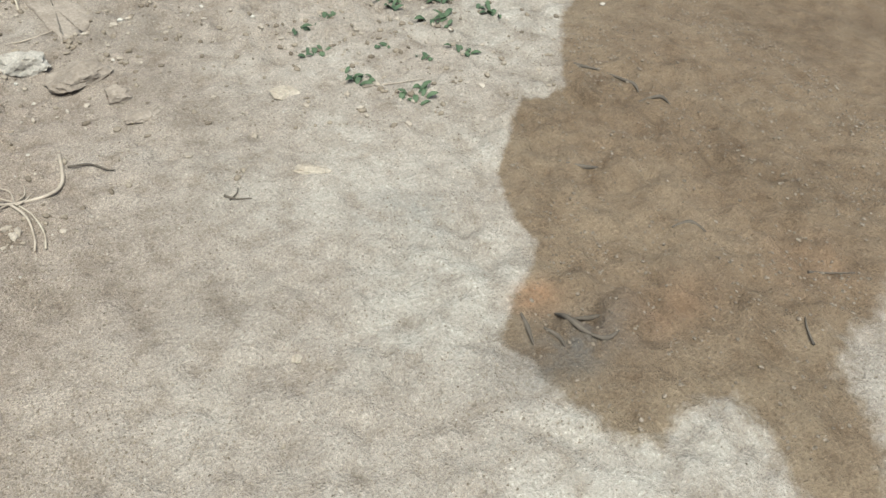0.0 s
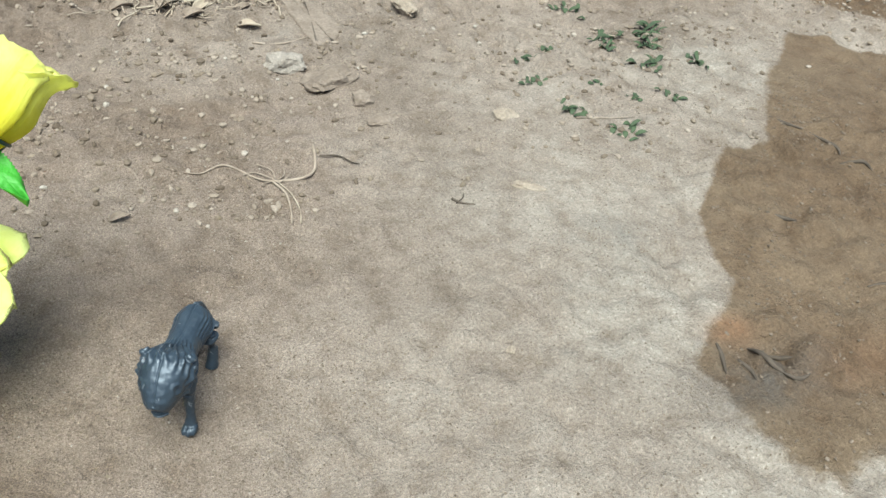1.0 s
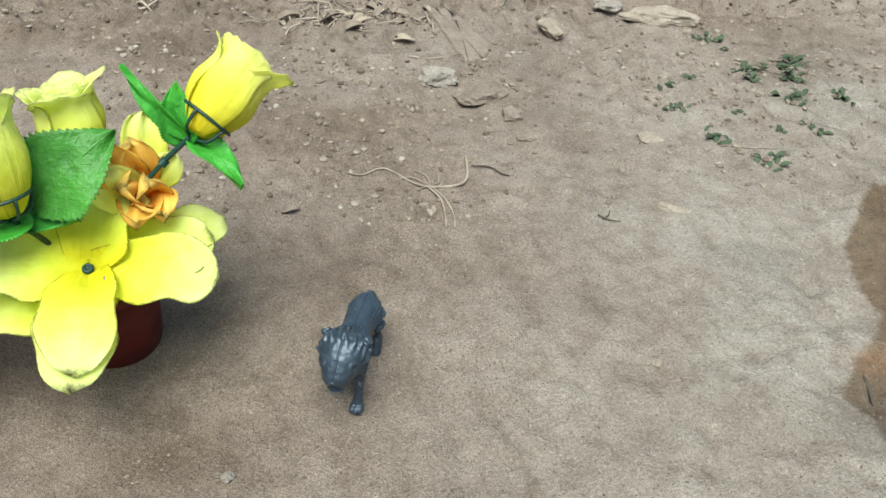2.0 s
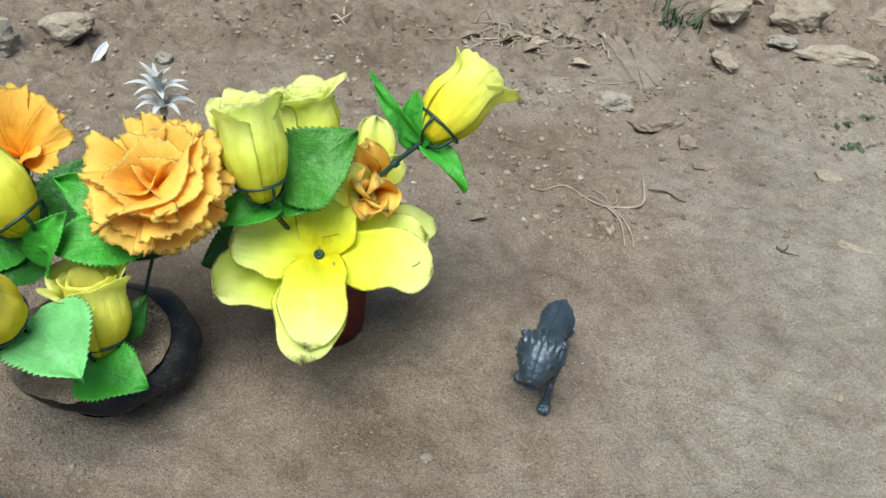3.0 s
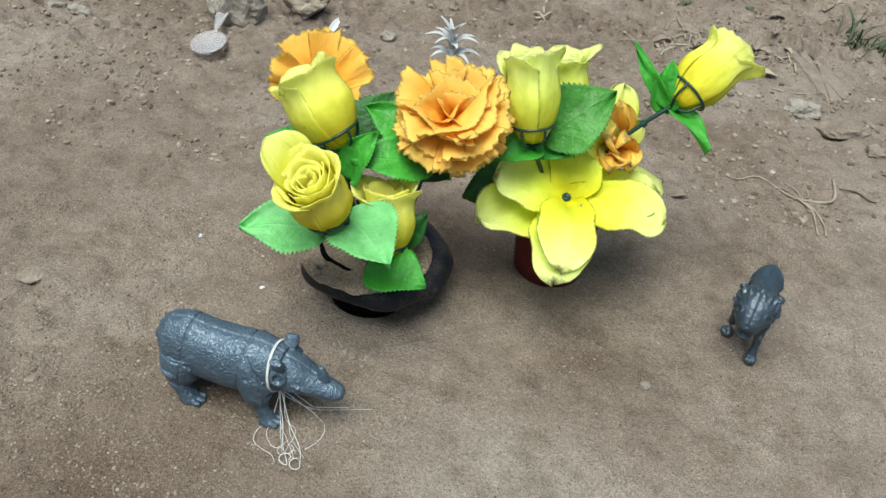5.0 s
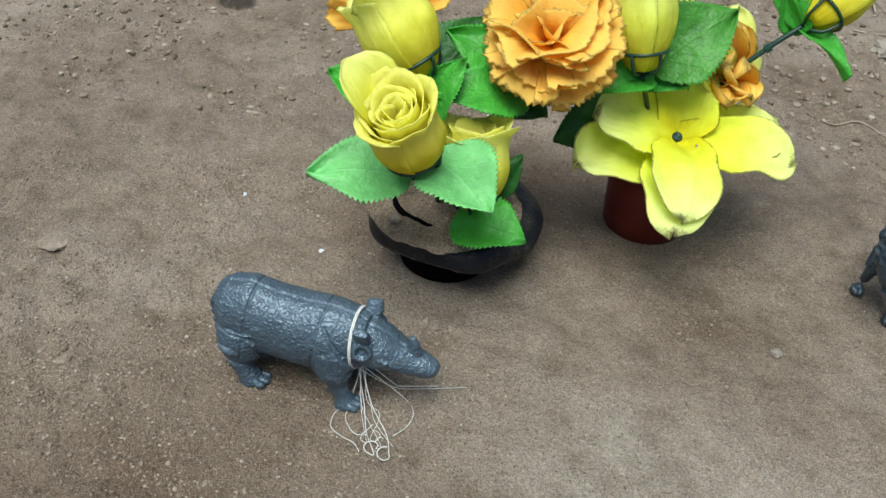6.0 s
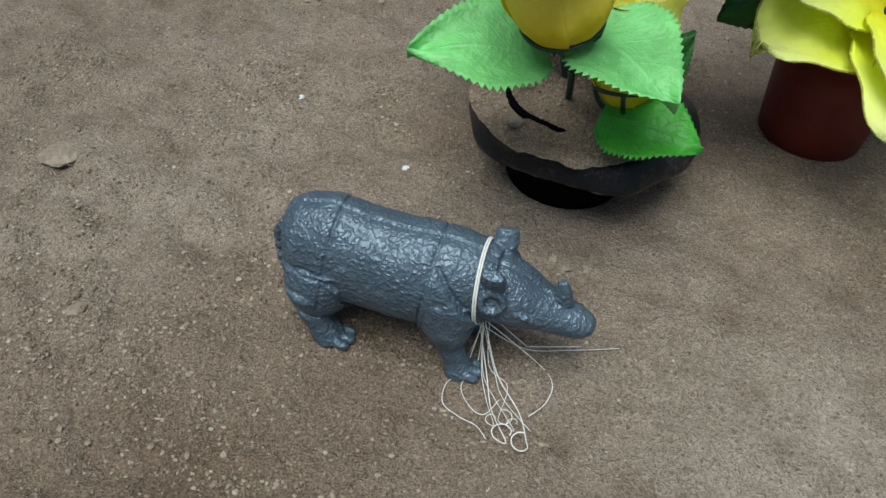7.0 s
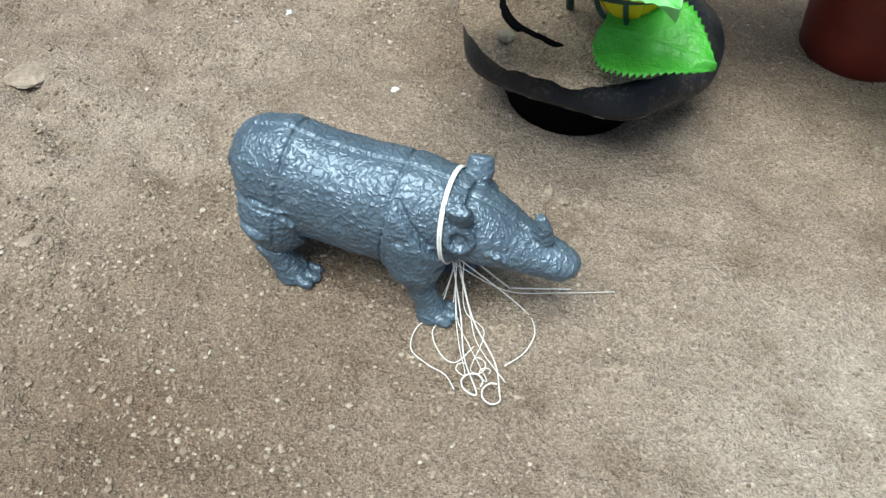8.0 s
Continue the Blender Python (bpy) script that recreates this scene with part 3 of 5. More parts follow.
def red_pot():
    x, y = POT_B
    pot = thing("flower_pot", (x, y, 0), "small smooth dark red plastic pot", "flower pot")
    prof = [(0.0, 0.0), (0.027, 0.0), (0.0295, 0.0015), (0.031, 0.02), (0.0325, 0.045), (0.034, 0.058), (0.0358, 0.0585), (0.036, 0.066), (0.0345, 0.067), (0.0335, 0.060), (0.032, 0.05)]
    part("body", lathe(bmesh.new(), (x, y, 0), prof), RED, pot)
    part("potting_soil", lathe(bmesh.new(), (x, y, 0), [(0.0, 0.056), (0.015, 0.056, 1), (0.0325, 0.053, 1)], 32, 0.001, 3), POT_SOIL, pot, "brown soil in the pot")


black_pot()
red_pot()


# ---------------------------------------------------------------- artificial flowers
def bud_petal(bm, base, axis, mid, spread, length, radius, scale, top, flare, spin=0.0, nu=20, nv=20, seed=0):
    """One wrapped petal of a rose: mid and spread are angles, top the height of its lip."""
    rnd = random.Random(seed)
    x, y, z = frame_of(axis)
    ph = rnd.uniform(0, 6.28)
    rows = []
    for i in range(nu + 1):
        t = i / nu
        row = []
        for j in range(nv + 1):
            v = 2 * j / nv - 1
            a = mid + spread * v + spin
            body = 0.36 + 0.64 * math.sin(min(1.0, t / 0.52) * math.pi / 2) ** 0.8 if t < 0.52 else 1.0 - 0.14 * math.sin((t - 0.52) / 0.48 * math.pi / 2)
            r = radius * scale * body * (1 + 0.07 * v + 0.015 * math.sin(3 * a + ph) * t)
            lip = max(0.0, (t - 0.72) / 0.28)
            r += radius * flare * lip * lip * (1 - 0.45 * v * v) * (1 + 0.35 * math.sin(3 * v + ph))
            h = length * top * t * (1 - 0.13 * v * v * t + 0.03 * math.sin(4 * v + ph) * t) - length * 0.10 * flare * lip ** 3
            q = Vector((math.cos(a) * 2.2, math.sin(a) * 2.2, t * 1.6 + seed))
            r += radius * (0.09 * noise.noise(q * 0.8) + 0.03 * noise.noise(q * 2.7)) * min(1.0, t * 2)
            h += length * 0.03 * noise.noise(q * 2.3 + Vector((7, 0, 0))) * t * t
            row.append(bm.verts.new(Vector(base) + (x * math.cos(a) + y * math.sin(a)) * r + z * h))
        rows.append(row)
    grid_faces(bm, rows)
    return bm


def stem_part(parent, pts, r=0.0017):
    stem = part("stem", tube(bmesh.new(), pts, r, 8, 5), WIRE, parent, "dark green plastic stem")
    for p, q in zip(pts[1:-1], pts[2:]):
        a, b = Vector(p), Vector(q)
        part("knuckle", tube(bmesh.new(), [a, a + (b - a).normalized() * 0.004], r * 1.7, 8, 1), WIRE, stem)


def leaf_part(parent, base, tip, width, normal, material=None, bend=0.10, cup=0.12, seed=1, label=""):
    part("leaf", blade(base, tip, width, normal, "leaf", bend, cup, 0.0026, 1.2, 0.06, nu=40, nv=12, seed=seed, edge=0.15), material or LEAF, parent, label, thick=0.0005)


def rose(base, mouth, radius, flare, root, bend_at, material, label, opened=0, spin=0.0, seed=0, ring_at=0.16, inner=None):
    base, mouth = Vector(base), Vector(mouth)
    axis = mouth - base
    length = axis.length
    z = axis.normalized()
    ob = thing("artificial_rose", root, label, "artificial flower", "artificial roses in the pots")
    stem_part(ob, [root, *bend_at, base - z * 0.004, base + z * 0.002])
    rnd = random.Random(seed)
    for k in range(4):
        bm = bud_petal(bmesh.new(), base, axis, k * 2 * math.pi / 4, 1.12, length, radius, 1.0, rnd.uniform(0.93, 1.06), flare * rnd.uniform(0.6, 1.35), spin, seed=seed * 10 + k)
        part("petal", bm, material, ob, thick=0.0005)
    layers = [(0.80, 3, 0.98, 0.5), (0.6, 3, 0.94, 0.25)] if not opened else [(0.84, 3, 1.03, 0.7), (0.66, 3, 1.0, 0.5), (0.46, 2, 0.98, 0.35), (0.28, 2, 0.95, 0.2)]
    for li, (sc, num, top, fl) in enumerate(layers):
        for k in range(num):
            bm = bud_petal(bmesh.new(), base, axis, k * 2 * math.pi / num + 0.8 * li + 0.4, rnd.uniform(1.15, 1.5) * math.pi / num, length, radius, sc, top * rnd.uniform(0.95, 1.03), flare * fl, spin, nu=12, nv=12, seed=seed * 10 + 5 + k + 7 * li)
            part("petal", bm, inner or material, ob, thick=0.0005)
    # calyx: a wire hoop on prongs
    c = base + z * length * ring_at
    hoop = radius * (0.36 + 0.64 * math.sin(min(1, ring_at / 0.52) * math.pi / 2) ** 0.8) * 1.08
    hoop_ob = part("calyx_ring", ring(bmesh.new(), c, axis, hoop, 0.0011), WIRE, ob, "dark green plastic calyx hoop")
    x, y, _ = frame_of(axis)
    for k in range(5):
        a = spin + 0.3 + k * 2 * math.pi / 5
        o = x * math.cos(a) + y * math.sin(a)
        part("calyx_prong", tube(bmesh.new(), [base - z * 0.003, base + o * hoop * 0.75 + z * 0.000, c + o * hoop], 0.0011, 6, 3), WIRE, hoop_ob)
    return ob


def carnation(centre, axis, radius, root, bend_at, material, label, layers, seed=0, petal_bend=0.12):
    centre = Vector(centre)
    x, y, z = frame_of(axis)
    ob = thing("artificial_carnation", root, label, "artificial flower", "artificial carnations in the pots")
    heart = centre - z * radius * 0.35
    stem_part(ob, [root, *bend_at, heart - z * 0.012, heart])
    part("calyx", lathe_axis(heart - z * 0.012, axis, [(0.002, 0), (0.005, 0.005), (0.0062, 0.012), (0.004, 0.016)]), WIRE, ob)
    rnd = random.Random(seed)
    for li, (num, lean, reach, width) in enumerate(layers):
        for k in range(num):
            a = 2 * math.pi * (k + rnd.uniform(-0.18, 0.18)) / num + li * 0.7
            le = radians(lean + rnd.uniform(-7, 7))
            o = x * math.cos(a) + y * math.sin(a)
            d = o * math.sin(le) + z * math.cos(le)
            n = z * math.sin(le) - o * math.cos(le)
            tip = heart + d * radius * reach * rnd.uniform(0.9, 1.08)
            bm = blade(heart + d * 0.003, tip, width * radius * rnd.uniform(0.9, 1.15), n, "fan", petal_bend * rnd.uniform(0.2, 1.2), 0.12, radius * 0.075, rnd.uniform(0.8, 1.7), 0.0, 0.13, 16, 28, seed * 100 + li * 20 + k)
            part("petal", bm, material, ob, thick=0.0005)
    return ob


def lathe_axis(base, axis, profile, n=16):
    bm = bmesh.new()
    x, y, z = frame_of(axis)
    rows = [[bm.verts.new(Vector(base) + (x * math.cos(a) + y * math.sin(a)) * r + z * h) for a in (2 * math.pi * k / n for k in range(n))] for r, h in profile]
    grid_faces(bm, rows, True, False)
    return bm


SOIL_A, SOIL_B = 0.046, 0.05
# black pot
r1 = rose((-0.431, 0.346, 0.136), (-0.464, 0.358, 0.184), 0.0225, 0.30, (-0.414, 0.345, SOIL_A), [(-0.424, 0.346, 0.09)], YELLOW, "upright lemon-yellow fabric rose bud with a curled lip", spin=0.9, seed=23, inner=YELLOW_WARM)
leaf_part(r1, (-0.438, 0.350, 0.112), (-0.491, 0.364, 0.121), 0.046, (-0.1, -0.4, 1), LEAF, seed=2)
leaf_part(r1, (-0.425, 0.338, 0.112), (-0.406, 0.343, 0.151), 0.030, (-0.5, -0.8, 0.4), LEAF, 0.12, 0.3, 3)
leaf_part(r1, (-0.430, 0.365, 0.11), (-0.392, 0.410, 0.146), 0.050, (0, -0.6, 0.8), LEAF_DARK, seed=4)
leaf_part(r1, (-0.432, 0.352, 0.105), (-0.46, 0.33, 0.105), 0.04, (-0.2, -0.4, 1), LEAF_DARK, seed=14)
r2 = rose((-0.428, 0.287, 0.114), (-0.442, 0.267, 0.163), 0.0198, 0.26, (-0.415, 0.332, SOIL_A), [(-0.418, 0.318, 0.08)], YELLOW_WARM, "open warm-yellow fabric rose with rolled inner petals", opened=1, spin=1.2, seed=5, ring_at=0.2)
part("petal", blade((-0.446, 0.282, 0.140), (-0.470, 0.284, 0.174), 0.036, (0.5, -0.5, 0.6), "broad", 0.1, 0.25, 0.002, 1.0, nu=12, nv=10, seed=4), YELLOW, r2, thick=0.0005)
leaf_part(r2, (-0.432, 0.288, 0.102), (-0.490, 0.281, 0.101), 0.046, (0.0, -0.35, 1), LEAF_PALE, 0.12, 0.1, 5, "pale green serrated fabric leaf")
leaf_part(r2, (-0.421, 0.297, 0.112), (-0.385, 0.257, 0.102), 0.050, (0.15, -0.45, 1), LEAF_PALE, 0.1, 0.1, 6, "pale green serrated fabric leaf")
r3 = rose((-0.392, 0.309, 0.068), (-0.397, 0.327, 0.121), 0.0195, 0.5, (-0.401, 0.335, SOIL_A), [(-0.396, 0.318, 0.056)], YELLOW, "half-open yellow fabric rose bud low over the pot", spin=2.0, seed=7, inner=YELLOW_WARM)
leaf_part(r3, (-0.404, 0.302, 0.066), (-0.361, 0.282, 0.066), 0.042, (0.05, -0.45, 1), LEAF, 0.1, 0.1, 7)
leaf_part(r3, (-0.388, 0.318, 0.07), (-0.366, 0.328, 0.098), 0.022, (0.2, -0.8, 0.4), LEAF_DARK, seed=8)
c1 = carnation((-0.357, 0.357, 0.166), (-0.06, -0.42, 0.90), 0.041, (-0.392, 0.352, SOIL_A), [(-0.385, 0.362, 0.10)], ORANGE, "large orange fabric carnation with scorched ragged edges",
               [(7, 108, 0.92, 1.0), (7, 92, 1.0, 1.1), (6, 76, 1.0, 1.3), (5, 58, 0.97, 1.4), (4, 40, 0.84, 1.4), (3, 20, 0.62, 1.1)], 2)
leaf_part(c1, (-0.366, 0.350, 0.122), (-0.424, 0.338, 0.126), 0.038, (0, -0.5, 1), LEAF, 0.15, 0.1, 9)
leaf_part(c1, (-0.374, 0.368, 0.130), (-0.420, 0.375, 0.150), 0.034, (0, -0.6, 0.8), LEAF, 0.15, 0.1, 19)
leaf_part(c1, (-0.372, 0.362, 0.11), (-0.352, 0.352, 0.112), 0.03, (0.1, -0.4, 1), LEAF_DARK, seed=10)
c2 = carnation((-0.462, 0.428, 0.143), (-0.05, 0.0, 1.0), 0.044, (-0.419, 0.366, SOIL_A), [(-0.435, 0.40, 0.09)], ORANGE_DARK, "faded orange fabric carnation with loose torn petals", [(3, 75, 0.7, 0.9)], 4, 0.2)
for tip, w, n, sd in [((-0.474, 0.444, 0.172), 0.050, (0.1, -0.9, 0.3), 1), ((-0.446, 0.440, 0.172), 0.052, (-0.1, -0.9, 0.3), 2), ((-0.424, 0.424, 0.162), 0.034, (-0.2, -0.7, 0.6), 3), ((-0.426, 0.412, 0.144), 0.034, (0.2, -0.6, 0.7), 4), ((-0.497, 0.412, 0.158), 0.026, (0.2, -0.8, 0.5), 5), ((-0.500, 0.415, 0.135), 0.022, (0, -0.7, 0.6), 6), ((-0.448, 0.405, 0.140), 0.03, (0, -0.5, 0.8), 7)]:
    part("petal", blade((-0.460, 0.428, 0.128), tip, w, n, "fan", 0.06, 0.12, 0.003, 1.5, 0, 0.08, 16, 20, sd), ORANGE_DARK, c2, thick=0.0005)

# red pot
b1 = rose((-0.296, 0.374, 0.138), (-0.306, 0.393, 0.202), 0.0195, 0.35, (-0.268, 0.396, SOIL_B), [(-0.282, 0.386, 0.10)], YELLOW_GREEN, "tall upright yellow fabric rose bud, soiled at the lip", spin=0.2, seed=11, ring_at=0.17)
leaf_part(b1, (-0.288, 0.386, 0.132), (-0.237, 0.411, 0.165), 0.052, (-0.1, -0.75, 0.65), LEAF_DIRTY, 0.12, 0.12, 11, "dirty green serrated fabric leaf")
leaf_part(b1, (-0.286, 0.377, 0.130), (-0.329, 0.371, 0.119), 0.028, (-0.2, -0.5, 0.8), LEAF, 0.2, 0.2, 12)
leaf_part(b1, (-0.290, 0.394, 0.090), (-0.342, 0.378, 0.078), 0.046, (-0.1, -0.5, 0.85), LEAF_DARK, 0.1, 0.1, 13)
leaf_part(b1, (-0.300, 0.396, 0.122), (-0.262, 0.380, 0.124), 0.030, (0.0, -0.5, 0.85), LEAF, 0.1, 0.1, 15)
b2 = rose((-0.266, 0.454, 0.116), (-0.276, 0.466, 0.169), 0.0205, 0.4, (-0.262, 0.412, SOIL_B), [(-0.262, 0.432, 0.09)], YELLOW_GREEN, "yellow fabric rose bud with a curled soiled lip", spin=1.0, seed=13)
b3 = rose((-0.193, 0.408, 0.163), (-0.153, 0.434, 0.198), 0.0205, 0.35, (-0.250, 0.402, SOIL_B), [(-0.235, 0.403, 0.115), (-0.214, 0.404, 0.144)], YELLOW, "yellow fabric rose bud leaning out on a long dark stem", spin=0.4, seed=17, ring_at=0.2)
leaf_part(b3, (-0.197, 0.408, 0.158), (-0.229, 0.427, 0.200), 0.012, (-0.3, -0.8, 0.3), LEAF, 0.1, 0.2, 16)
leaf_part(b3, (-0.196, 0.407, 0.158), (-0.168, 0.379, 0.140), 0.020, (0.3, -0.3, 0.9), LEAF, 0.15, 0.2, 17)
leaf_part(b3, (-0.200, 0.408, 0.154), (-0.200, 0.418, 0.192), 0.024, (-0.2, -0.9, 0.3), LEAF, 0.1, 0.2, 18)


def broad_flower():
    c = Vector((-0.263, 0.374, 0.090))
    ob = thing("artificial_lily", (-0.262, 0.392, SOIL_B), "wide-open yellow fabric flower with broad flat petals", "artificial flower")
    stem_part(ob, [(-0.262, 0.392, SOIL_B), (-0.262, 0.386, 0.07), c - Vector((0, -0.004, 0.003))])
    up = Vector((0.0, -0.35, 1))
    tips = [((-0.268, 0.301, 0.076), 0.044, 0.15, 1, up), ((-0.187, 0.361, 0.083), 0.046, 0.10, 2, (0.1, -0.45, 1)), ((-0.247, 0.424, 0.122), 0.050, 0.08, 3, up), ((-0.320, 0.368, 0.106), 0.054, 0.06, 4, (0.15, -0.40, 1))]
    for tip, w, bd, sd, n in tips:
        part("petal", blade(c, tip, w, n, "broad", bd, 0.16, 0.0045, 1.0, nu=28, nv=20, seed=sd, edge=0.35), YELLOW_SCORCHED, ob, thick=0.0009)
    low = c - Vector((0, -0.002, 0.010))
    tips = [((-0.330, 0.346, 0.080), 0.050, 0.06, 5), ((-0.189, 0.396, 0.086), 0.046, 0.08, 6), ((-0.271, 0.299, 0.066), 0.046, 0.12, 7), ((-0.182, 0.424, 0.080), 0.042, 0.08, 8)]
    for tip, w, bd, sd in tips:
        part("petal", blade(low, tip, w, up, "broad", bd, 0.12, 0.0045, 1.0, nu=28, nv=20, seed=sd, edge=0.35), YELLOW_SCORCHED, ob, thick=0.0009)
    part("centre_button", lathe_axis(c + Vector((0, -0.001, 0.001)), up, [(0.0035, 0), (0.0037, 0.002), (0.003, 0.0035), (0.0018, 0.0035), (0.0014, 0.0025), (0.0002, 0.0025)]), WIRE, ob, "dark green plastic centre button")
    part("stamen_tuft", tube(bmesh.new(), [c + Vector((0.0105, -0.0115, 0.0035)), c + Vector((0.0115, -0.0140, 0.0030)), c + Vector((0.0120, -0.0180, 0.0010))], [0.0012, 0.0020, 0.0008], 6), DRYLEAF, ob, "brown scorched spot")


def ruffled_flower():
    c = Vector((-0.230, 0.424, 0.108))
    ob = thing("artificial_ranunculus", (-0.256, 0.408, SOIL_B), "ruffled orange and yellow fabric flower behind the broad one", "artificial flower")
    stem_part(ob, [(-0.256, 0.408, SOIL_B), (-0.246, 0.414, 0.075), c])
    rnd = random.Random(9)
    for tip, w, mat, n in [((-0.248, 0.408, 0.160), 0.036, ORANGE, (0, -0.8, 0.6)), ((-0.232, 0.416, 0.156), 0.034, ORANGE, (0.2, -0.8, 0.6)), ((-0.224, 0.402, 0.136), 0.034, ORANGE, (0.2, -0.7, 0.7)), ((-0.240, 0.396, 0.134), 0.034, ORANGE, (0, -0.7, 0.7)),
                           ((-0.216, 0.390, 0.112), 0.036, ORANGE, (0.2, -0.5, 0.8)), ((-0.232, 0.384, 0.112), 0.034, ORANGE_DARK, (0.1, -0.4, 0.9)),
                           ((-0.226, 0.452, 0.152), 0.036, YELLOW_GREEN, (0.2, -0.7, 0.6)), ((-0.258, 0.396, 0.146), 0.038, YELLOW_GREEN, (0, -0.9, 0.5)), ((-0.208, 0.436, 0.130), 0.03, YELLOW_GREEN, (0.4, -0.5, 0.7))]:
        part("petal", blade(c, tip, w, n, "petal", 0.12, 0.2, 0.004, 2.0, nu=16, nv=12, seed=rnd.randint(0, 999)), mat, ob, thick=0.0005)


def silver_sprig():
    ob = thing("artificial_sprig", (-0.385, 0.366, SOIL_A), "silver-grey fabric sprig rising behind the carnation", "artificial plant")
    top = Vector((-0.364, 0.431, 0.196))
    stem_part(ob, [(-0.385, 0.366, SOIL_A), (-0.368, 0.41, 0.11), (-0.3615, 0.4240, 0.168)], 0.0013)
    part("core", tube(bmesh.new(), [(-0.3615, 0.4240, 0.167), (-0.3625, 0.4275, 0.182), top], [0.0026, 0.0022, 0.0008], 8), SILVER, ob)
    rs = random.Random(6)
    for k in range(21):
        lvl = k // 7
        a = 2 * math.pi * (k % 7) / 7 + lvl * 0.5
        b = Vector((-0.3615, 0.4245, 0.170)) + Vector((-0.0006, 0.0012, 0.006)) * lvl
        out = Vector((math.cos(a), math.sin(a) * 0.8, (0.1, 0.45, 1.7)[lvl])) * (0.021 if lvl < 2 else 0.010) * rs.uniform(0.7, 1.15)
        part("leaflet", blade(b, b + out, rs.uniform(0.0032, 0.0046), (-math.cos(a) * 0.4, -math.sin(a) * 0.4, 1), "slim", 0.34 if lvl < 2 else 0.15, 0.2, nu=8, nv=4, seed=k), SILVER, ob, thick=0.0005)


broad_flower()
ruffled_flower()
silver_sprig()


# ---------------------------------------------------------------- toy animals
def loft(bm, sections, n=28):
    """A closed body through oval sections: centre, direction, half width, half height."""
    rows = []
    for c, d, hw, hh in sections:
        d = Vector(d).normalized()
        side = Vector((0, 0, 1)).cross(d)
        side = side.normalized() if side.length > 0.2 else Vector((0, 1, 0))
        up = d.cross(side)
        row = []
        for k in range(n):
            a = 2 * math.pi * k / n
            ca, sa = math.cos(a), math.sin(a)
            row.append(bm.verts.new(Vector(c) + side * hw * math.copysign(abs(ca) ** 0.93, ca) + up * hh * math.copysign(abs(sa) ** 0.93, sa)))
        rows.append(row)
    grid_faces(bm, rows, True, False)
    bm.faces.new(rows[0][::-1])
    bm.faces.new(rows[-1])


def leg(bm, pts):
    loft(bm, [(p, (0, 0, -1) if i == 0 else Vector(p) - Vector(pts[i - 1][0]), r, r2) for i, (p, r, r2) in enumerate(pts)], 18)


def step(e0, e1, v):
    t = min(1.0, max(0.0, (v - e0) / (e1 - e0)))
    return t * t * (3 - 2 * t)


def groove(dist, width):
    return max(0.0, 1.0 - abs(dist) / width)


def rhino_relief(p):
    """Moulded skin: broken wrinkles, plates with raised borders, seam, eyes, mouth."""
    x, y, z = p
    side = abs(y)
    q = p * 330 + Vector((noise.noise(p * 160), noise.noise(p * 160 + Vector((9, 0, 0))), noise.noise(p * 160 + Vector((0, 9, 0))))) * 0.9
    keep = step(-0.45, 0.0, noise.noise(p * 210 + Vector((31, 7, 3)))) * step(0.001, 0.005, side if z > 0.05 else 1)
    h = 0.00034 * step(0.0, 1.0, 1.0 - abs(noise.noise(q)) / 0.24) * keep
    lean = 0.12 * (z - 0.045)
    if z > 0.026:
        h -= 0.0009 * max(groove(x + 0.0400 - lean, 0.0010), groove(x - 0.0010 - lean, 0.0010))
    fold = 0.785 * (x - 0.0055) + 0.62 * (z - 0.055)
    if x > 0.001 + lean and z < 0.058:
        h += 0.0016 * step(0.0008, -0.0010, fold) * step(0.058, 0.050, z) * step(0.016, 0.026, z) - 0.0010 * groove(fold - 0.0012, 0.0014)
    top = z - (0.041 - 28 * (x + 0.048) ** 2)
    if x < -0.034:
        h += 0.0014 * step(0.0008, -0.0010, top) * step(0.012, 0.022, z) - 0.0010 * groove(top - 0.0014, 0.0014)
    if z > 0.046 and x < 0.05:
        h -= 0.0014 * groove(y - 0.0006 * noise.noise(Vector((x * 90, 0, 0))), 0.0010)
    if x > 0.034:
        d = math.dist((x, z), (0.0400, 0.0410))
        h += 0.0003 * groove(d, 0.0014) - 0.0005 * groove(d - 0.0020, 0.0011)
        h -= 0.0008 * groove(z - 0.0300 + 0.15 * (x - 0.055), 0.0010) * step(0.040, 0.046, x)
    # openings between legs and belly
    h -= 0.0045 * max(step(1.0, 0.3, math.hypot((x + 0.0315) / 0.0030, (z - 0.0290) / 0.0022)), step(1.0, 0.3, math.hypot((x - 0.0215) / 0.0040, (z - 0.0300) / 0.0024))) * step(0.008, 0.012, side)
    return h


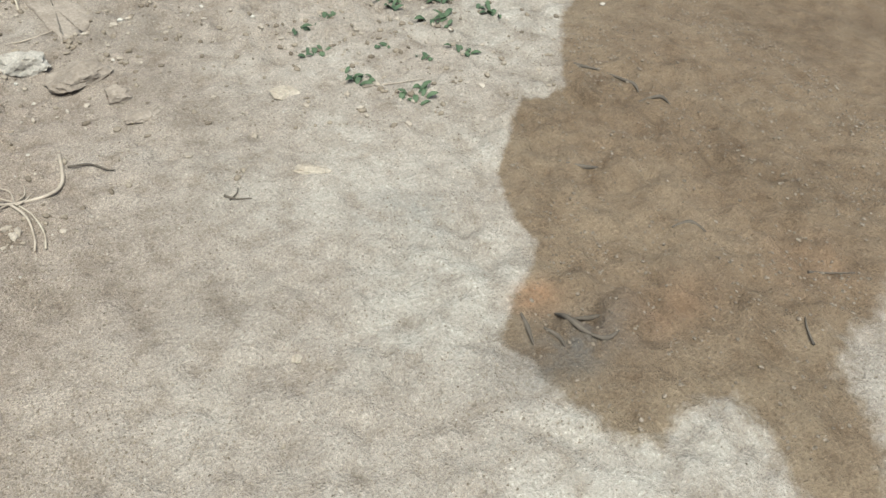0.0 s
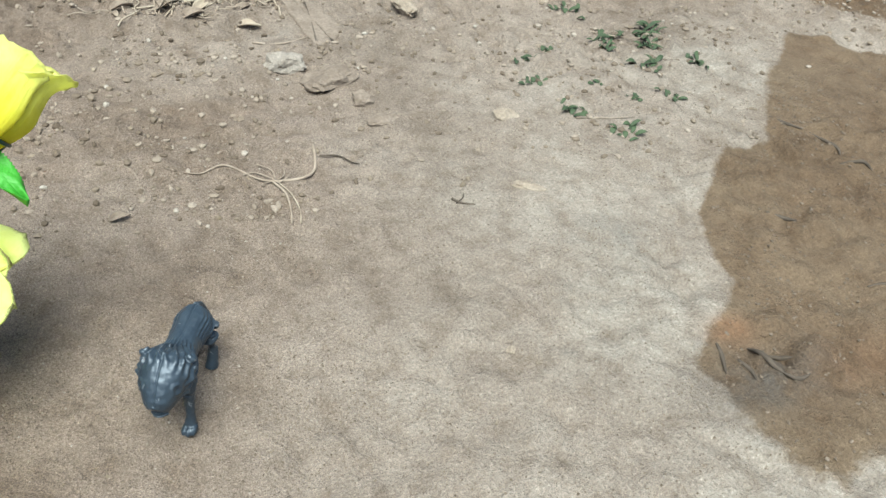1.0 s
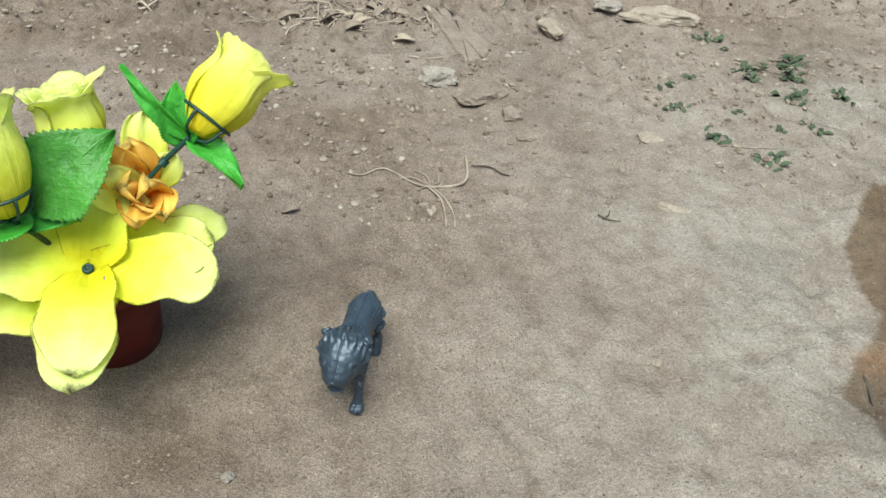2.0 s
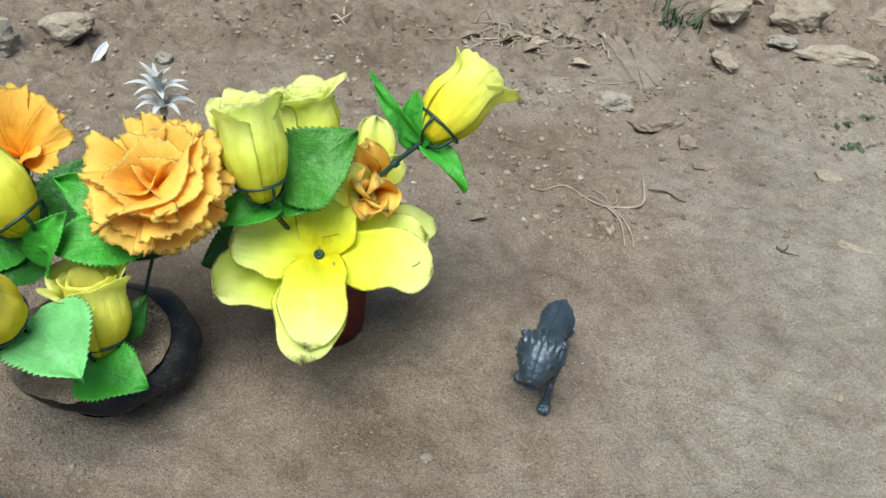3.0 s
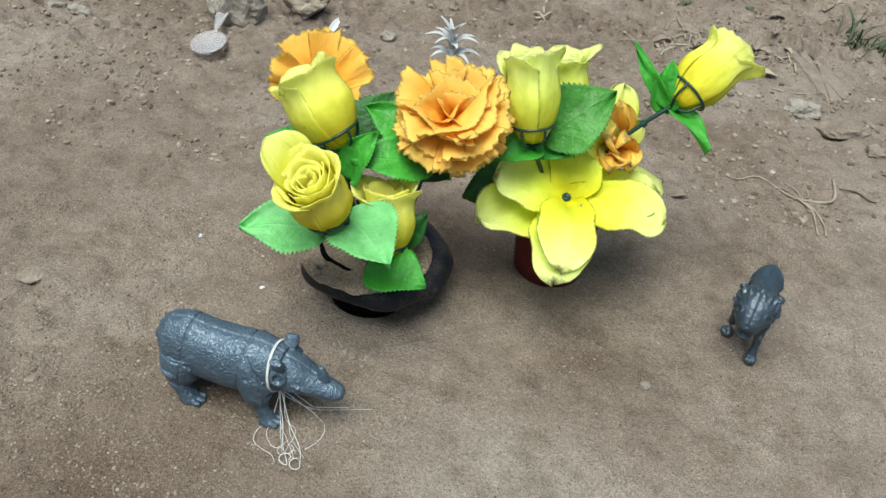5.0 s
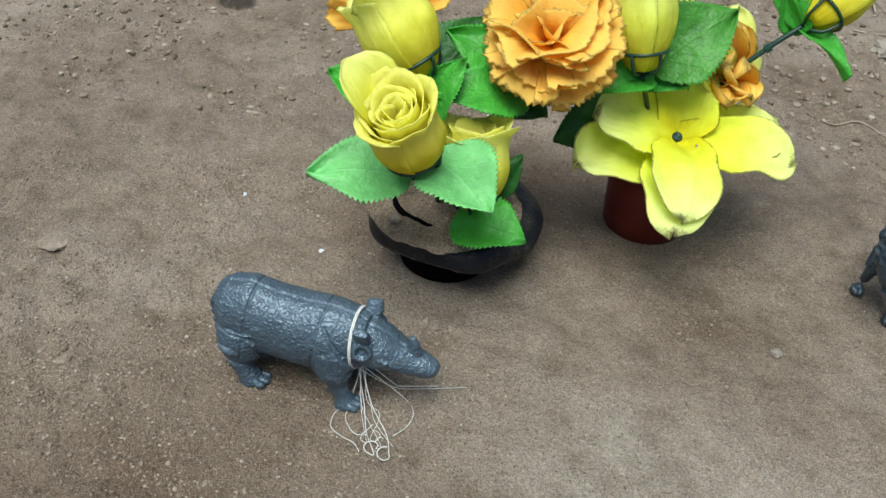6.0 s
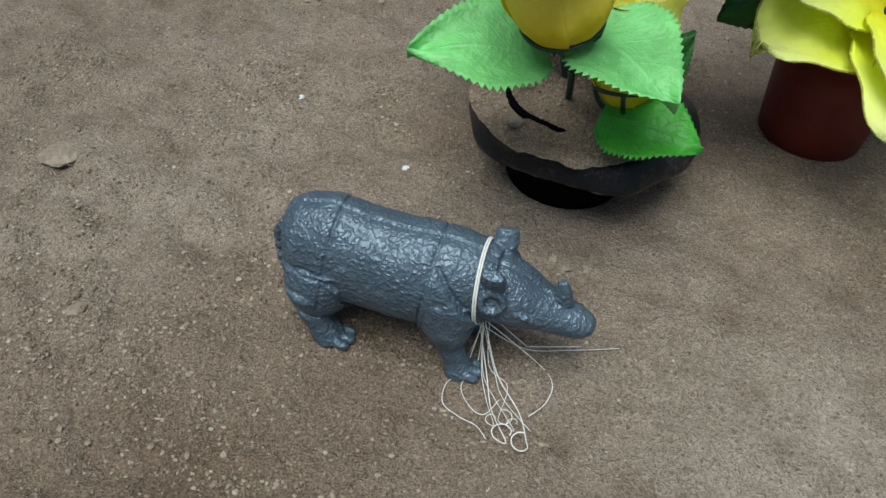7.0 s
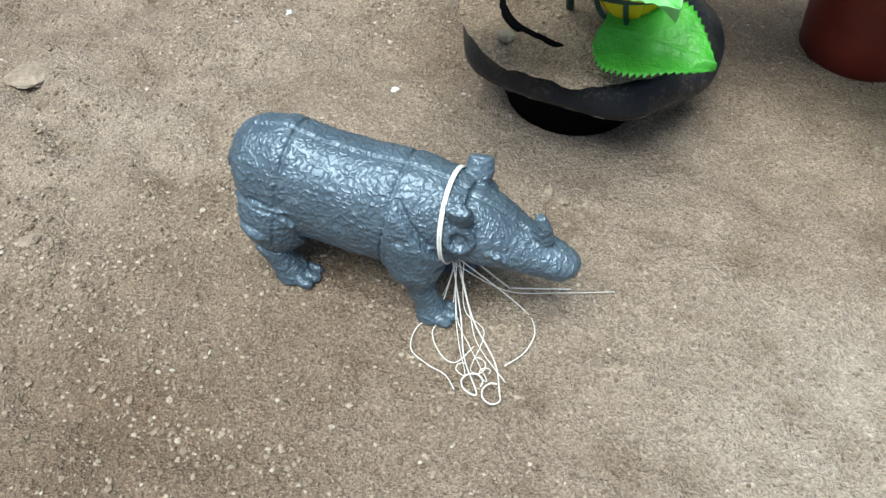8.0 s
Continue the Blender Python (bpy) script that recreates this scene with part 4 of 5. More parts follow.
def lion_relief(p):
    """Combed mane, seam over the head, eyes and mouth."""
    x, y, z = p
    h = 0.0003 * noise.noise(p * 330)
    if z > 0.03 and x > -0.006:
        a = math.atan2(z - 0.048, y)
        mane = step(-0.006, 0.002, x) * step(0.029, 0.020, x + 0.25 * (z - 0.048))
        h += 0.0008 * mane * math.sin(19 * a + 260 * x + 2.5 * noise.noise(p * 120))
        h += 0.0016 * groove(x - 0.021 + 0.3 * (z - 0.048), 0.0035) * (0.6 + 0.4 * math.sin(9 * a))
        if x > 0.022:
            d = math.dist((x, abs(y), z), (0.0290, 0.0088, 0.0500))
            h += 0.0007 * groove(d, 0.0013) - 0.0009 * groove(d - 0.0022, 0.0012) + 0.0007 * groove(d - 0.0040, 0.0013)
        if x > 0.030:
            h -= 0.0022 * groove(z - 0.0345 + 0.2 * abs(y), 0.0014)
    if z > 0.045:
        h -= 0.0010 * groove(y, 0.0008)
    if x < -0.012 and z > 0.028:
        h += 0.0004 * math.sin(z * 2600) * step(0.006, 0.010, abs(y))
    return h


def finish_toy(name, bm, place, yaw, voxel, relief, material, label, category):
    """Fuses the forms into one skin, softens it and presses the moulded relief into it."""
    bmesh.ops.recalc_face_normals(bm, faces=bm.faces)
    me = bpy.data.meshes.new(name)
    bm.to_mesh(me)
    bm.free()
    ob = new(name, me)
    rm = ob.modifiers.new("fuse", "REMESH")
    rm.mode, rm.voxel_size = "VOXEL", voxel
    sm = ob.modifiers.new("soften", "SMOOTH")
    sm.factor, sm.iterations = 0.5, 6
    bpy.context.view_layer.update()
    fused = bpy.data.meshes.new_from_object(ob.evaluated_get(bpy.context.evaluated_depsgraph_get()))
    ob.modifiers.clear()
    fused.name = name
    ob.data = fused
    bpy.data.meshes.remove(me)
    moved = [v.co + v.normal * relief(v.co) for v in fused.vertices]
    fused.vertices.foreach_set("co", [c for v in moved for c in v])
    fused.polygons.foreach_set("use_smooth", [True] * len(fused.polygons))
    fused.materials.clear()
    fused.materials.append(material)
    fused.update()
    ob.matrix_basis = pose(place[0], place[1], place[2], 0, 0, yaw)
    return tagged(ob, label, category)


def rhino():
    bm = bmesh.new()
    X = (1, 0, 0)
    loft(bm, [((-0.0625, 0, 0.044), X, 0.004, 0.008), ((-0.0605, 0, 0.044), X, 0.011, 0.016), ((-0.055, 0, 0.043), X, 0.0160, 0.0205), ((-0.042, 0, 0.0425), X, 0.0182, 0.0240), ((-0.028, 0, 0.0410), X, 0.0180, 0.0225),
              ((-0.014, 0, 0.0400), X, 0.0190, 0.0220), ((-0.002, 0, 0.0405), X, 0.0190, 0.0225), ((0.010, 0, 0.0420), X, 0.0178, 0.0205), ((0.019, 0, 0.0435), X, 0.0155, 0.0175), ((0.026, 0, 0.0435), X, 0.013, 0.0145)])
    # head, tapering down to the lip
    H = (0.96, 0, -0.28)
    loft(bm, [((0.018, 0, 0.0435), H, 0.012, 0.0125), ((0.026, 0, 0.0425), H, 0.0142, 0.0135), ((0.034, 0, 0.0405), H, 0.0135, 0.0120), ((0.043, 0, 0.0375), H, 0.0108, 0.0095), ((0.052, 0, 0.0350), H, 0.0088, 0.0075),
              ((0.059, 0, 0.0332), H, 0.0076, 0.0066), ((0.0640, 0, 0.0322), H, 0.0060, 0.0050), ((0.0670, 0, 0.0318), H, 0.0030, 0.0026)])
    loft(bm, [((0.0515, 0, 0.037), (0, 0, 1), 0.0036, 0.0056), ((0.0525, 0, 0.044), (0.15, 0, 1), 0.0030, 0.0044), ((0.0520, 0, 0.0495), (-0.2, 0, 1), 0.0024, 0.0032), ((0.0508, 0, 0.0535), (-0.2, 0, 1), 0.0016, 0.0020)], 12)
    loft(bm, [((0.041, 0, 0.044), (0, 0, 1), 0.003, 0.003), ((0.0415, 0, 0.049), (0, 0, 1), 0.0014, 0.0014)], 10)
    for s in (-1, 1):
        loft(bm, [((0.0265, s * 0.0085, 0.050), (0, s * 0.4, 1), 0.0034, 0.0036), ((0.0262, s * 0.0112, 0.0565), (-0.1, s * 0.5, 1), 0.0050, 0.0034), ((0.0258, s * 0.0135, 0.0615), (-0.1, s * 0.5, 1), 0.0044, 0.0022)], 12)
        ring(bm, (0.0270, s * 0.0140, 0.0470), (0.15, s, 0.25), 0.0044, 0.0015, 16, 8)
        leg(bm, [((-0.043, s * 0.010, 0.042), 0.010, 0.0145), ((-0.046, s * 0.0128, 0.027), 0.0078, 0.0112), ((-0.0470, s * 0.0135, 0.015), 0.0058, 0.0074), ((-0.0430, s * 0.014, 0.0075), 0.0054, 0.0062), ((-0.0395, s * 0.0142, 0.0002), 0.0064, 0.0074)])
        leg(bm, [((0.009, s * 0.010, 0.042), 0.0095, 0.013), ((0.010, s * 0.0125, 0.027), 0.0074, 0.0092), ((0.0125, s * 0.0130, 0.015), 0.0050, 0.0056), ((0.0155, s * 0.0132, 0.0075), 0.0046, 0.0050), ((0.0180, s * 0.0135, 0.0002), 0.0062, 0.0070)])
        for fx, fy in ((-0.0315, 0.0105), (-0.0305, 0.0145), (-0.0320, 0.0185), (0.0250, 0.0100), (0.0260, 0.0138), (0.0245, 0.0176)):
            tube(bm, [(fx - 0.004, s * fy, 0.0032), (fx, s * fy, 0.0026), (fx + 0.001, s * fy, 0.0015)], [0.0022, 0.0023, 0.0012], 8, 3)
        for cx, cy, cz, rx, ry, rz in ((-0.0460, 0.0098, 0.0300, 0.0128, 0.0108, 0.0175), (0.0095, 0.0100, 0.0350, 0.0118, 0.0100, 0.0165)):
            made = bmesh.ops.create_icosphere(bm, subdivisions=3, radius=1.0)["verts"]
            for v in made:
                v.co = Vector((cx + v.co.x * rx, s * cy + v.co.y * ry, cz + v.co.z * rz))
        # cheek
        tube(bm, [(0.036, s * 0.0125, 0.042), (0.041, s * 0.0118, 0.041), (0.045, s * 0.0102, 0.037)], 0.0014, 8)
    # tail
    tube(bm, [(-0.062, 0.0, 0.050), (-0.066, 0.0, 0.042), (-0.0655, 0.0, 0.032), (-0.063, 0.0, 0.026)], [0.003, 0.0028, 0.0022, 0.0016], 8)
    finish_toy("toy_rhino", bm, (*RHINO, 0.0), -12.0, 0.0005, rhino_relief, HIDE, "grey moulded plastic rhinoceros toy with wrinkled skin", "toy animal")


def lion():
    bm = bmesh.new()
    X = (1, 0, 0)
    loft(bm, [((-0.0375, 0, 0.043), X, 0.004, 0.005), ((-0.0345, 0, 0.042), X, 0.0092, 0.0105), ((-0.027, 0, 0.041), X, 0.0118, 0.0125), ((-0.016, 0, 0.042), X, 0.0105, 0.0110), ((-0.004, 0, 0.0435), X, 0.0100, 0.0105), ((0.008, 0, 0.044), X, 0.0120, 0.0125), ((0.018, 0, 0.044), X, 0.010, 0.011)])
    # mane and face
    H = (0.85, 0, -0.5)
    loft(bm, [((0.000, 0, 0.0505), H, 0.008, 0.008), ((0.006, 0, 0.0510), H, 0.0138, 0.0135), ((0.0130, 0, 0.0500), H, 0.0164, 0.0156), ((0.0195, 0, 0.0478), H, 0.0158, 0.0150), ((0.0255, 0, 0.0452), H, 0.0136, 0.0134), ((0.0310, 0, 0.0424), H, 0.0108, 0.0114),
              ((0.0355, 0, 0.0400), H, 0.0084, 0.0092), ((0.0385, 0, 0.0385), H, 0.0056, 0.0062)])
    for s in (-1, 1):
        tube(bm, [(0.0125, s * 0.0115, 0.0560), (0.0120, s * 0.0140, 0.0590), (0.0115, s * 0.0150, 0.0600)], [0.0030, 0.0030, 0.0018], 10)
        tube(bm, [(0.0350, s * 0.0015, 0.0455), (0.0370, s * 0.0050, 0.0415)], 0.0022, 8)
    tube(bm, [(0.0300, 0, 0.0530), (0.0350, 0, 0.0480), (0.0385, 0, 0.0440)], [0.0018, 0.0022, 0.0028], 8)
    tube(bm, [(0.0340, -0.0050, 0.0335), (0.0375, 0, 0.0330), (0.0340, 0.0050, 0.0335)], 0.0020, 8)
    for px, py in ((0.0285, 0.0085), (0.0292, 0.0112), (0.0280, 0.0136), (0.0085, -0.0110), (0.0090, -0.0136), (0.0080, -0.0158)):
        tube(bm, [(px - 0.006, py, 0.0050), (px - 0.002, py, 0.0042), (px, py, 0.0022)], [0.0022, 0.0022, 0.0014], 8, 3)
    # legs: one fore leg forward, the other drawn back
    leg(bm, [((0.012, 0.008, 0.040), 0.0065, 0.008), ((0.016, 0.0100, 0.024), 0.0036, 0.0044), ((0.0195, 0.0108, 0.012), 0.0028, 0.0030), ((0.0215, 0.0108, 0.005), 0.0040, 0.0042), ((0.0235, 0.0108, 0.0002), 0.0046, 0.0050)])
    leg(bm, [((0.008, -0.008, 0.040), 0.0065, 0.008), ((0.006, -0.0110, 0.026), 0.0042, 0.0048), ((0.002, -0.0120, 0.013), 0.0033, 0.0035), ((0.002, -0.0128, 0.005), 0.0038, 0.0040), ((0.003, -0.0132, 0.0002), 0.0046, 0.0050)])
    for s, dx in ((1, 0.0), (-1, -0.006)):
        leg(bm, [((-0.028, s * 0.006, 0.040), 0.0070, 0.0100), ((-0.031 + dx, s * 0.0082, 0.026), 0.0050, 0.0062), ((-0.033 + dx, s * 0.0082, 0.013), 0.0034, 0.0038), ((-0.030 + dx, s * 0.0080, 0.005), 0.0038, 0.0040), ((-0.028 + dx, s * 0.0078, 0.0002), 0.0044, 0.0048)])
    tube(bm, [(-0.035, 0, 0.050), (-0.0395, 0.001, 0.047), (-0.042, 0.004, 0.036), (-0.041, 0.008, 0.027), (-0.040, 0.009, 0.030)], [0.0030, 0.0024, 0.0020, 0.0022, 0.0028], 8)
    finish_toy("toy_lion", bm, (*LION, 0.0), -116.5, 0.00042, lion_relief, FUR, "small grey moulded plastic lion toy, striding", "toy animal")


rhino()
lion()


# ---------------------------------------------------------------- string on the rhino
def on_rhino(x, y, z):
    p = pose(*RHINO, 0, 0, 0, -12.0) @ Vector((x, y, z))
    return p


def string():
    at = on_rhino(0.024, -0.010, 0.024)
    ob = thing("string", (at.x, at.y, gz(at.x, at.y)), "white thread tied round the rhino's neck, trailing on the soil", "string")
    for k, (dx, r) in enumerate(((0.0, 0.0005), (0.0009, 0.0004))):
        bm = bmesh.new()
        pts = []
        for i in range(25):
            a = 2 * math.pi * i / 24
            pts.append(on_rhino(0.0205 + dx - 0.001 * math.sin(a), 0.0163 * math.cos(a), 0.0430 + 0.0185 * math.sin(a)))
        part("loop", tube(bm, pts, r, 6, 2), THREAD, ob)
    rnd = random.Random(21)
    knot = on_rhino(0.0235, -0.004, 0.0255)
    ends = [(-0.437, 0.170), (-0.434, 0.176), (-0.440, 0.182), (-0.429, 0.172), (-0.442, 0.178), (-0.388, 0.222), (-0.405, 0.221), (-0.462, 0.200), (-0.427, 0.176)]
    for k, (ex, ey) in enumerate(ends):
        a = knot + Vector((rnd.uniform(-0.003, 0.003), rnd.uniform(-0.003, 0.003), 0))
        drop = Vector((a.x + (ex - a.x) * 0.32 + rnd.uniform(-0.003, 0.003), a.y + (ey - a.y) * 0.32, 0.006))
        m1 = Vector((a.x + (ex - a.x) * 0.6 + rnd.uniform(-0.006, 0.006), a.y + (ey - a.y) * 0.6 + rnd.uniform(-0.004, 0.004), 0))
        e = Vector((ex, ey, 0))
        for q in (m1, e):
            q.z = gz(q.x, q.y) + 0.0012
        pts = [a, drop, m1, e]
        if k < 5:
            curl = rnd.uniform(0.0025, 0.006)
            an0, turn = rnd.uniform(0, 6.28), rnd.choice((-1, 1))
            for i in range(1, 7):
                an = an0 + turn * 0.95 * i
                q = e + Vector((math.cos(an) - math.cos(an0), math.sin(an) - math.sin(an0), 0)) * curl * (1 - 0.09 * i)
                q.z = gz(q.x, q.y) + 0.0012 + 0.0006 * i
                pts.append(q)
        part("strand", tube(bmesh.new(), pts, 0.00018 if k % 3 else 0.00028, 5, 6), THREAD, ob)
    wide = [[(-0.455, 0.203), (-0.462, 0.196), (-0.463, 0.186), (-0.456, 0.180), (-0.449, 0.176), (-0.445, 0.170)], [(-0.424, 0.210), (-0.418, 0.200), (-0.421, 0.190), (-0.428, 0.183)], [(-0.450, 0.205), (-0.456, 0.195), (-0.452, 0.185), (-0.446, 0.182), (-0.440, 0.190)]]
    for pts in wide:
        part("strand", tube(bmesh.new(), [knot] + [(x, y, gz(x, y) + 0.0014) for x, y in pts], 0.00024, 5, 6), THREAD, ob)


string()


# ---------------------------------------------------------------- stones and scraps lying about
def stone(name, x, y, size, seed, material, label, sink=0.35, yaw=0.0, category="stone"):
    bm = bmesh.new()
    rock_mesh(bm, (0, 0, size[2] * (1 - sink)), size, seed)
    me = bpy.data.meshes.new(name)
    bm.to_mesh(me)
    bm.free()
    me.materials.append(material)
    ob = new(name, me)
    ob.matrix_basis = pose(x, y, gz(x, y) - 0.001, 0, 0, yaw)
    return tagged(ob, label, category, "stones on the soil")


stone("rock", -0.640, 0.812, (0.034, 0.030, 0.030), 1, STONE, "rough grey-topped stone with a dark underside", 0.2)
stone("rock", -0.560, 0.842, (0.032, 0.022, 0.018), 2, STONE_TAN, "low lumpy tan stone lying on the soil", 0.2)
stone("rock", 0.044, 0.728, (0.020, 0.017, 0.011), 3, STONE, "small flat grey-brown stone", 0.3)
stone("rock", 0.080, 0.690, (0.028, 0.021, 0.010), 4, SLAB, "tan stone half buried in the soil", 0.68)
stone("rock", 0.103, 0.648, (0.013, 0.010, 0.008), 5, SLAB, "small tan stone on the soil", 0.35)
stone("rock", 0.252, 0.945, (0.034, 0.028, 0.026), 6, STONE_TAN, "angular tan stone among the rubble", 0.25, 30)
stone("rock", 0.345, 0.940, (0.040, 0.030, 0.026), 7, STONE_TAN, "broad tan stone among the rubble", 0.3)
stone("rock", 0.300, 0.882, (0.020, 0.014, 0.010), 8, STONE, "small pale stone on the soil", 0.3)
stone("rock", 0.352, 0.845, (0.050, 0.022, 0.012), 9, STONE_TAN, "long low tan stone on rubble", 0.4, -25)
stone("rock", 0.205, 0.835, (0.012, 0.026, 0.008), 10, STONE_TAN, "thin sliver of tan stone", 0.3, 15)
stone("rock", 0.470, 0.950, (0.030, 0.024, 0.018), 11, STONE_TAN, "tan stone among the rubble", 0.3)
stone("rock", 0.232, 0.595, (0.016, 0.011, 0.004), 12, STONE_TAN, "flat pale stone chip", 0.5)
stone("rock", 0.205, 0.484, (0.018, 0.006, 0.003), 13, STONE_TAN, "whitish stone chip on the soil", 0.4, -35)
stone("rock", -0.452, 0.803, (0.010, 0.008, 0.007), 14, STONE, "small grey pebble on the soil", 0.3)
stone("rock", -0.192, 0.272, (0.0048, 0.004, 0.0034), 15, STONE, "small grey pebble on the soil", 0.3)
stone("rock", -0.86, 0.79, (0.012, 0.010, 0.008), 18, STONE, "small brown stone on the soil", 0.3)
stone("rock", -0.83, 0.785, (0.014, 0.011, 0.008), 19, STONE, "small brown stone on the soil", 0.3)
stone("rock", -0.669, 0.318, (0.013, 0.010, 0.0035), 20, SLAB, "flat brown clod pressed into the soil", 0.45, 20)
stone("rock", -0.625, 0.218, (0.0038, 0.0055, 0.002), 21, SLAB, "little pale stone chip", 0.3, -20)
stone("rock", 0.112, 0.612, (0.017, 0.009, 0.004), 22, SLAB, "bluish grey stone chip", 0.5, 10)
for i, (x, y, s) in enumerate([(-0.493, 0.332, 0.0026), (-0.494, 0.338, 0.0018), (-0.559, 0.386, 0.0026), (-0.568, 0.189, 0.0024), (-0.574, 0.179, 0.0022), (-0.359, 0.300, 0.002), (-0.416, 0.272, 0.003), (-0.409, 0.268, 0.0034), (-0.402, 0.262, 0.003), (-0.408, 0.256, 0.002),
                               (-0.400, 0.268, 0.0024), (0.115, 0.316, 0.005), (0.082, 0.263, 0.0028), (0.13, 0.30, 0.003), (-0.363, 0.299, 0.0024), (-0.13, 0.27, 0.002), (-0.30, 0.21, 0.002), (-0.545, 0.155, 0.0022), (-0.61, 0.16, 0.0026), (0.16, 0.42, 0.0022)]):
    stone("pebble", x, y, (s * 0.8, s * 0.65, s * 0.55), 40 + i, PAPER if i in (0, 2) else STONE_TAN, "tiny pale pebble on the soil", 0.3, i * 37, "pebble")


def slab(outline, top, drop, material, label, seed):
    """A flat slab lying in the soil: an uneven outline, a rough top and a sloping edge."""
    rnd = random.Random(seed)
    ring_pts = []
    for (x0, y0), (x1, y1) in zip(outline, outline[1:] + outline[:1]):
        for k in range(9):
            u = k / 9
            ring_pts.append(Vector((x0 + (x1 - x0) * u + rnd.uniform(-0.0018, 0.0018), y0 + (y1 - y0) * u + rnd.uniform(-0.0018, 0.0018), 0)))
    c = sum(ring_pts, Vector()) / len(ring_pts)
    bm = bmesh.new()
    rows = []
    for sc, h in ((1.03, -0.004), (1.0, top * 0.8), (0.97, top), (0.75, top), (0.5, top), (0.25, top), (0.02, top)):
        row = []
        for p in ring_pts:
            q = c + (p - c) * sc
            z = gz(c.x, c.y) + h + (0.0012 * noise.noise(q * 60) + 0.0007 * noise.noise(q * 160) + drop[0] * (q.x - c.x) + drop[1] * (q.y - c.y) if h > 0 else 0)
            row.append(bm.verts.new((q.x, q.y, z)))
        rows.append(row)
    grid_faces(bm, rows, True, False)
    bm.faces.new(rows[-1])
    bmesh.ops.recalc_face_normals(bm, faces=bm.faces)
    ob = part("stone_slab", bm, material)
    return tagged(ob, label, "stone slab", "stones on the soil")


slab([(0.064, 0.888), (0.090, 0.884), (0.106, 0.848), (0.123, 0.792), (0.104, 0.768), (0.082, 0.757), (0.074, 0.815)], 0.003, (-0.05, 0.02), SLAB, "flat grey stone slab set in the soil", 1)


def ground_line(pts, lift):
    return [(x, y, gz(x, y) + lift) for x, y in pts]


def root_twig():
    ob = thing("dry_root", (-0.007, 0.546, gz(-0.007, 0.546)), "dry branching root with thin dark tip on the soil", "twig")
    part("branch", tube(bmesh.new(), ground_line([(-0.09, 0.574), (-0.065, 0.570), (-0.043, 0.571), (-0.02, 0.552), (-0.005, 0.546), (0.018, 0.545), (0.032, 0.556), (0.038, 0.586)], 0.002), [0.0004, 0.0006, 0.0009, 0.0009, 0.0012, 0.0014, 0.0016, 0.0016], 7), ROOT, ob)
    part("branch", tube(bmesh.new(), ground_line([(-0.007, 0.546), (0.0, 0.525), (0.0, 0.505), (-0.003, 0.490)], 0.002), [0.0011, 0.001, 0.0008, 0.0008], 7), ROOT, ob)
    part("branch", tube(bmesh.new(), ground_line([(-0.004, 0.546), (0.004, 0.527), (0.007, 0.505), (0.004, 0.488)], 0.002), [0.0006, 0.0006, 0.0006, 0.0009], 6), STRAW, ob, "pale fibre")
    for k in range(5):
        a = k * 1.3
        part("rootlet", tube(bmesh.new(), ground_line([(-0.004, 0.548), (-0.008 + 0.012 * math.cos(a), 0.552 + 0.012 * math.sin(a)), (-0.01 + 0.02 * math.cos(a + 0.6), 0.556 + 0.014 * math.sin(a + 0.6))], 0.002), 0.0006, 5), ROOT, ob)
    part("dark_tip", tube(bmesh.new(), ground_line([(0.040, 0.571), (0.055, 0.564), (0.066, 0.555), (0.070, 0.548)], 0.0015), [0.0007, 0.0009, 0.0007, 0.0004], 6), BARK, ob, "thin dark twig")


root_twig()


def small_twig(pts, r, material, label):
    x, y = pts[0]
    ob = thing("twig", (x, y, gz(x, y)), label, "twig", "twigs on the soil")
    part("shoot", tube(bmesh.new(), ground_line(pts, r), [r * (1 - 0.6 * i / (len(pts) - 1)) for i in range(len(pts))], 6), material, ob)


small_twig([(0.133, 0.484), (0.140, 0.476), (0.150, 0.472)], 0.0011, BARK, "short dark twig on the soil")
small_twig([(0.135, 0.478), (0.142, 0.482), (0.146, 0.489)], 0.0009, BARK, "short dark twig on the soil")
small_twig([(0.49, 0.213), (0.505, 0.205), (0.515, 0.192)], 0.0011, BARK, "thin dark twig on damp soil")
small_twig([(0.430, 0.160), (0.436, 0.172), (0.444, 0.180)], 0.0011, BARK, "thin dark twig on damp soil")
small_twig([(-0.27, 0.93), (-0.262, 0.91), (-0.25, 0.90)], 0.0022, STRAW, "pale dry straw on the soil")
small_twig([(-0.277, 0.915), (-0.262, 0.905), (-0.24, 0.935)], 0.0022, STRAW, "pale dry straw on the soil")
small_twig([(-0.255, 0.95), (-0.256, 0.92), (-0.262, 0.895)], 0.0018, STRAW, "pale dry straw on the soil")
small_twig([(-0.13, 0.60), (-0.115, 0.575), (-0.113, 0.55)], 0.0007, ROOT, "thin dry rootlet on the soil")
small_twig([(0.02, 0.78), (0.05, 0.77), (0.09, 0.785)], 0.0012, ROOT, "thin dry rootlet on the soil")
small_twig([(-0.11, 0.88), (-0.04, 0.872), (0.03, 0.90)], 0.0012, STRAW, "long dry stalk on the soil")
small_twig([(0.30, 0.575), (0.33, 0.568), (0.36, 0.562)], 0.0009, ROOT, "thin dry rootlet on the soil")
small_twig([(0.39, 0.75), (0.43, 0.72), (0.50, 0.70)], 0.0010, ROOT, "thin dry rootlet on the soil")


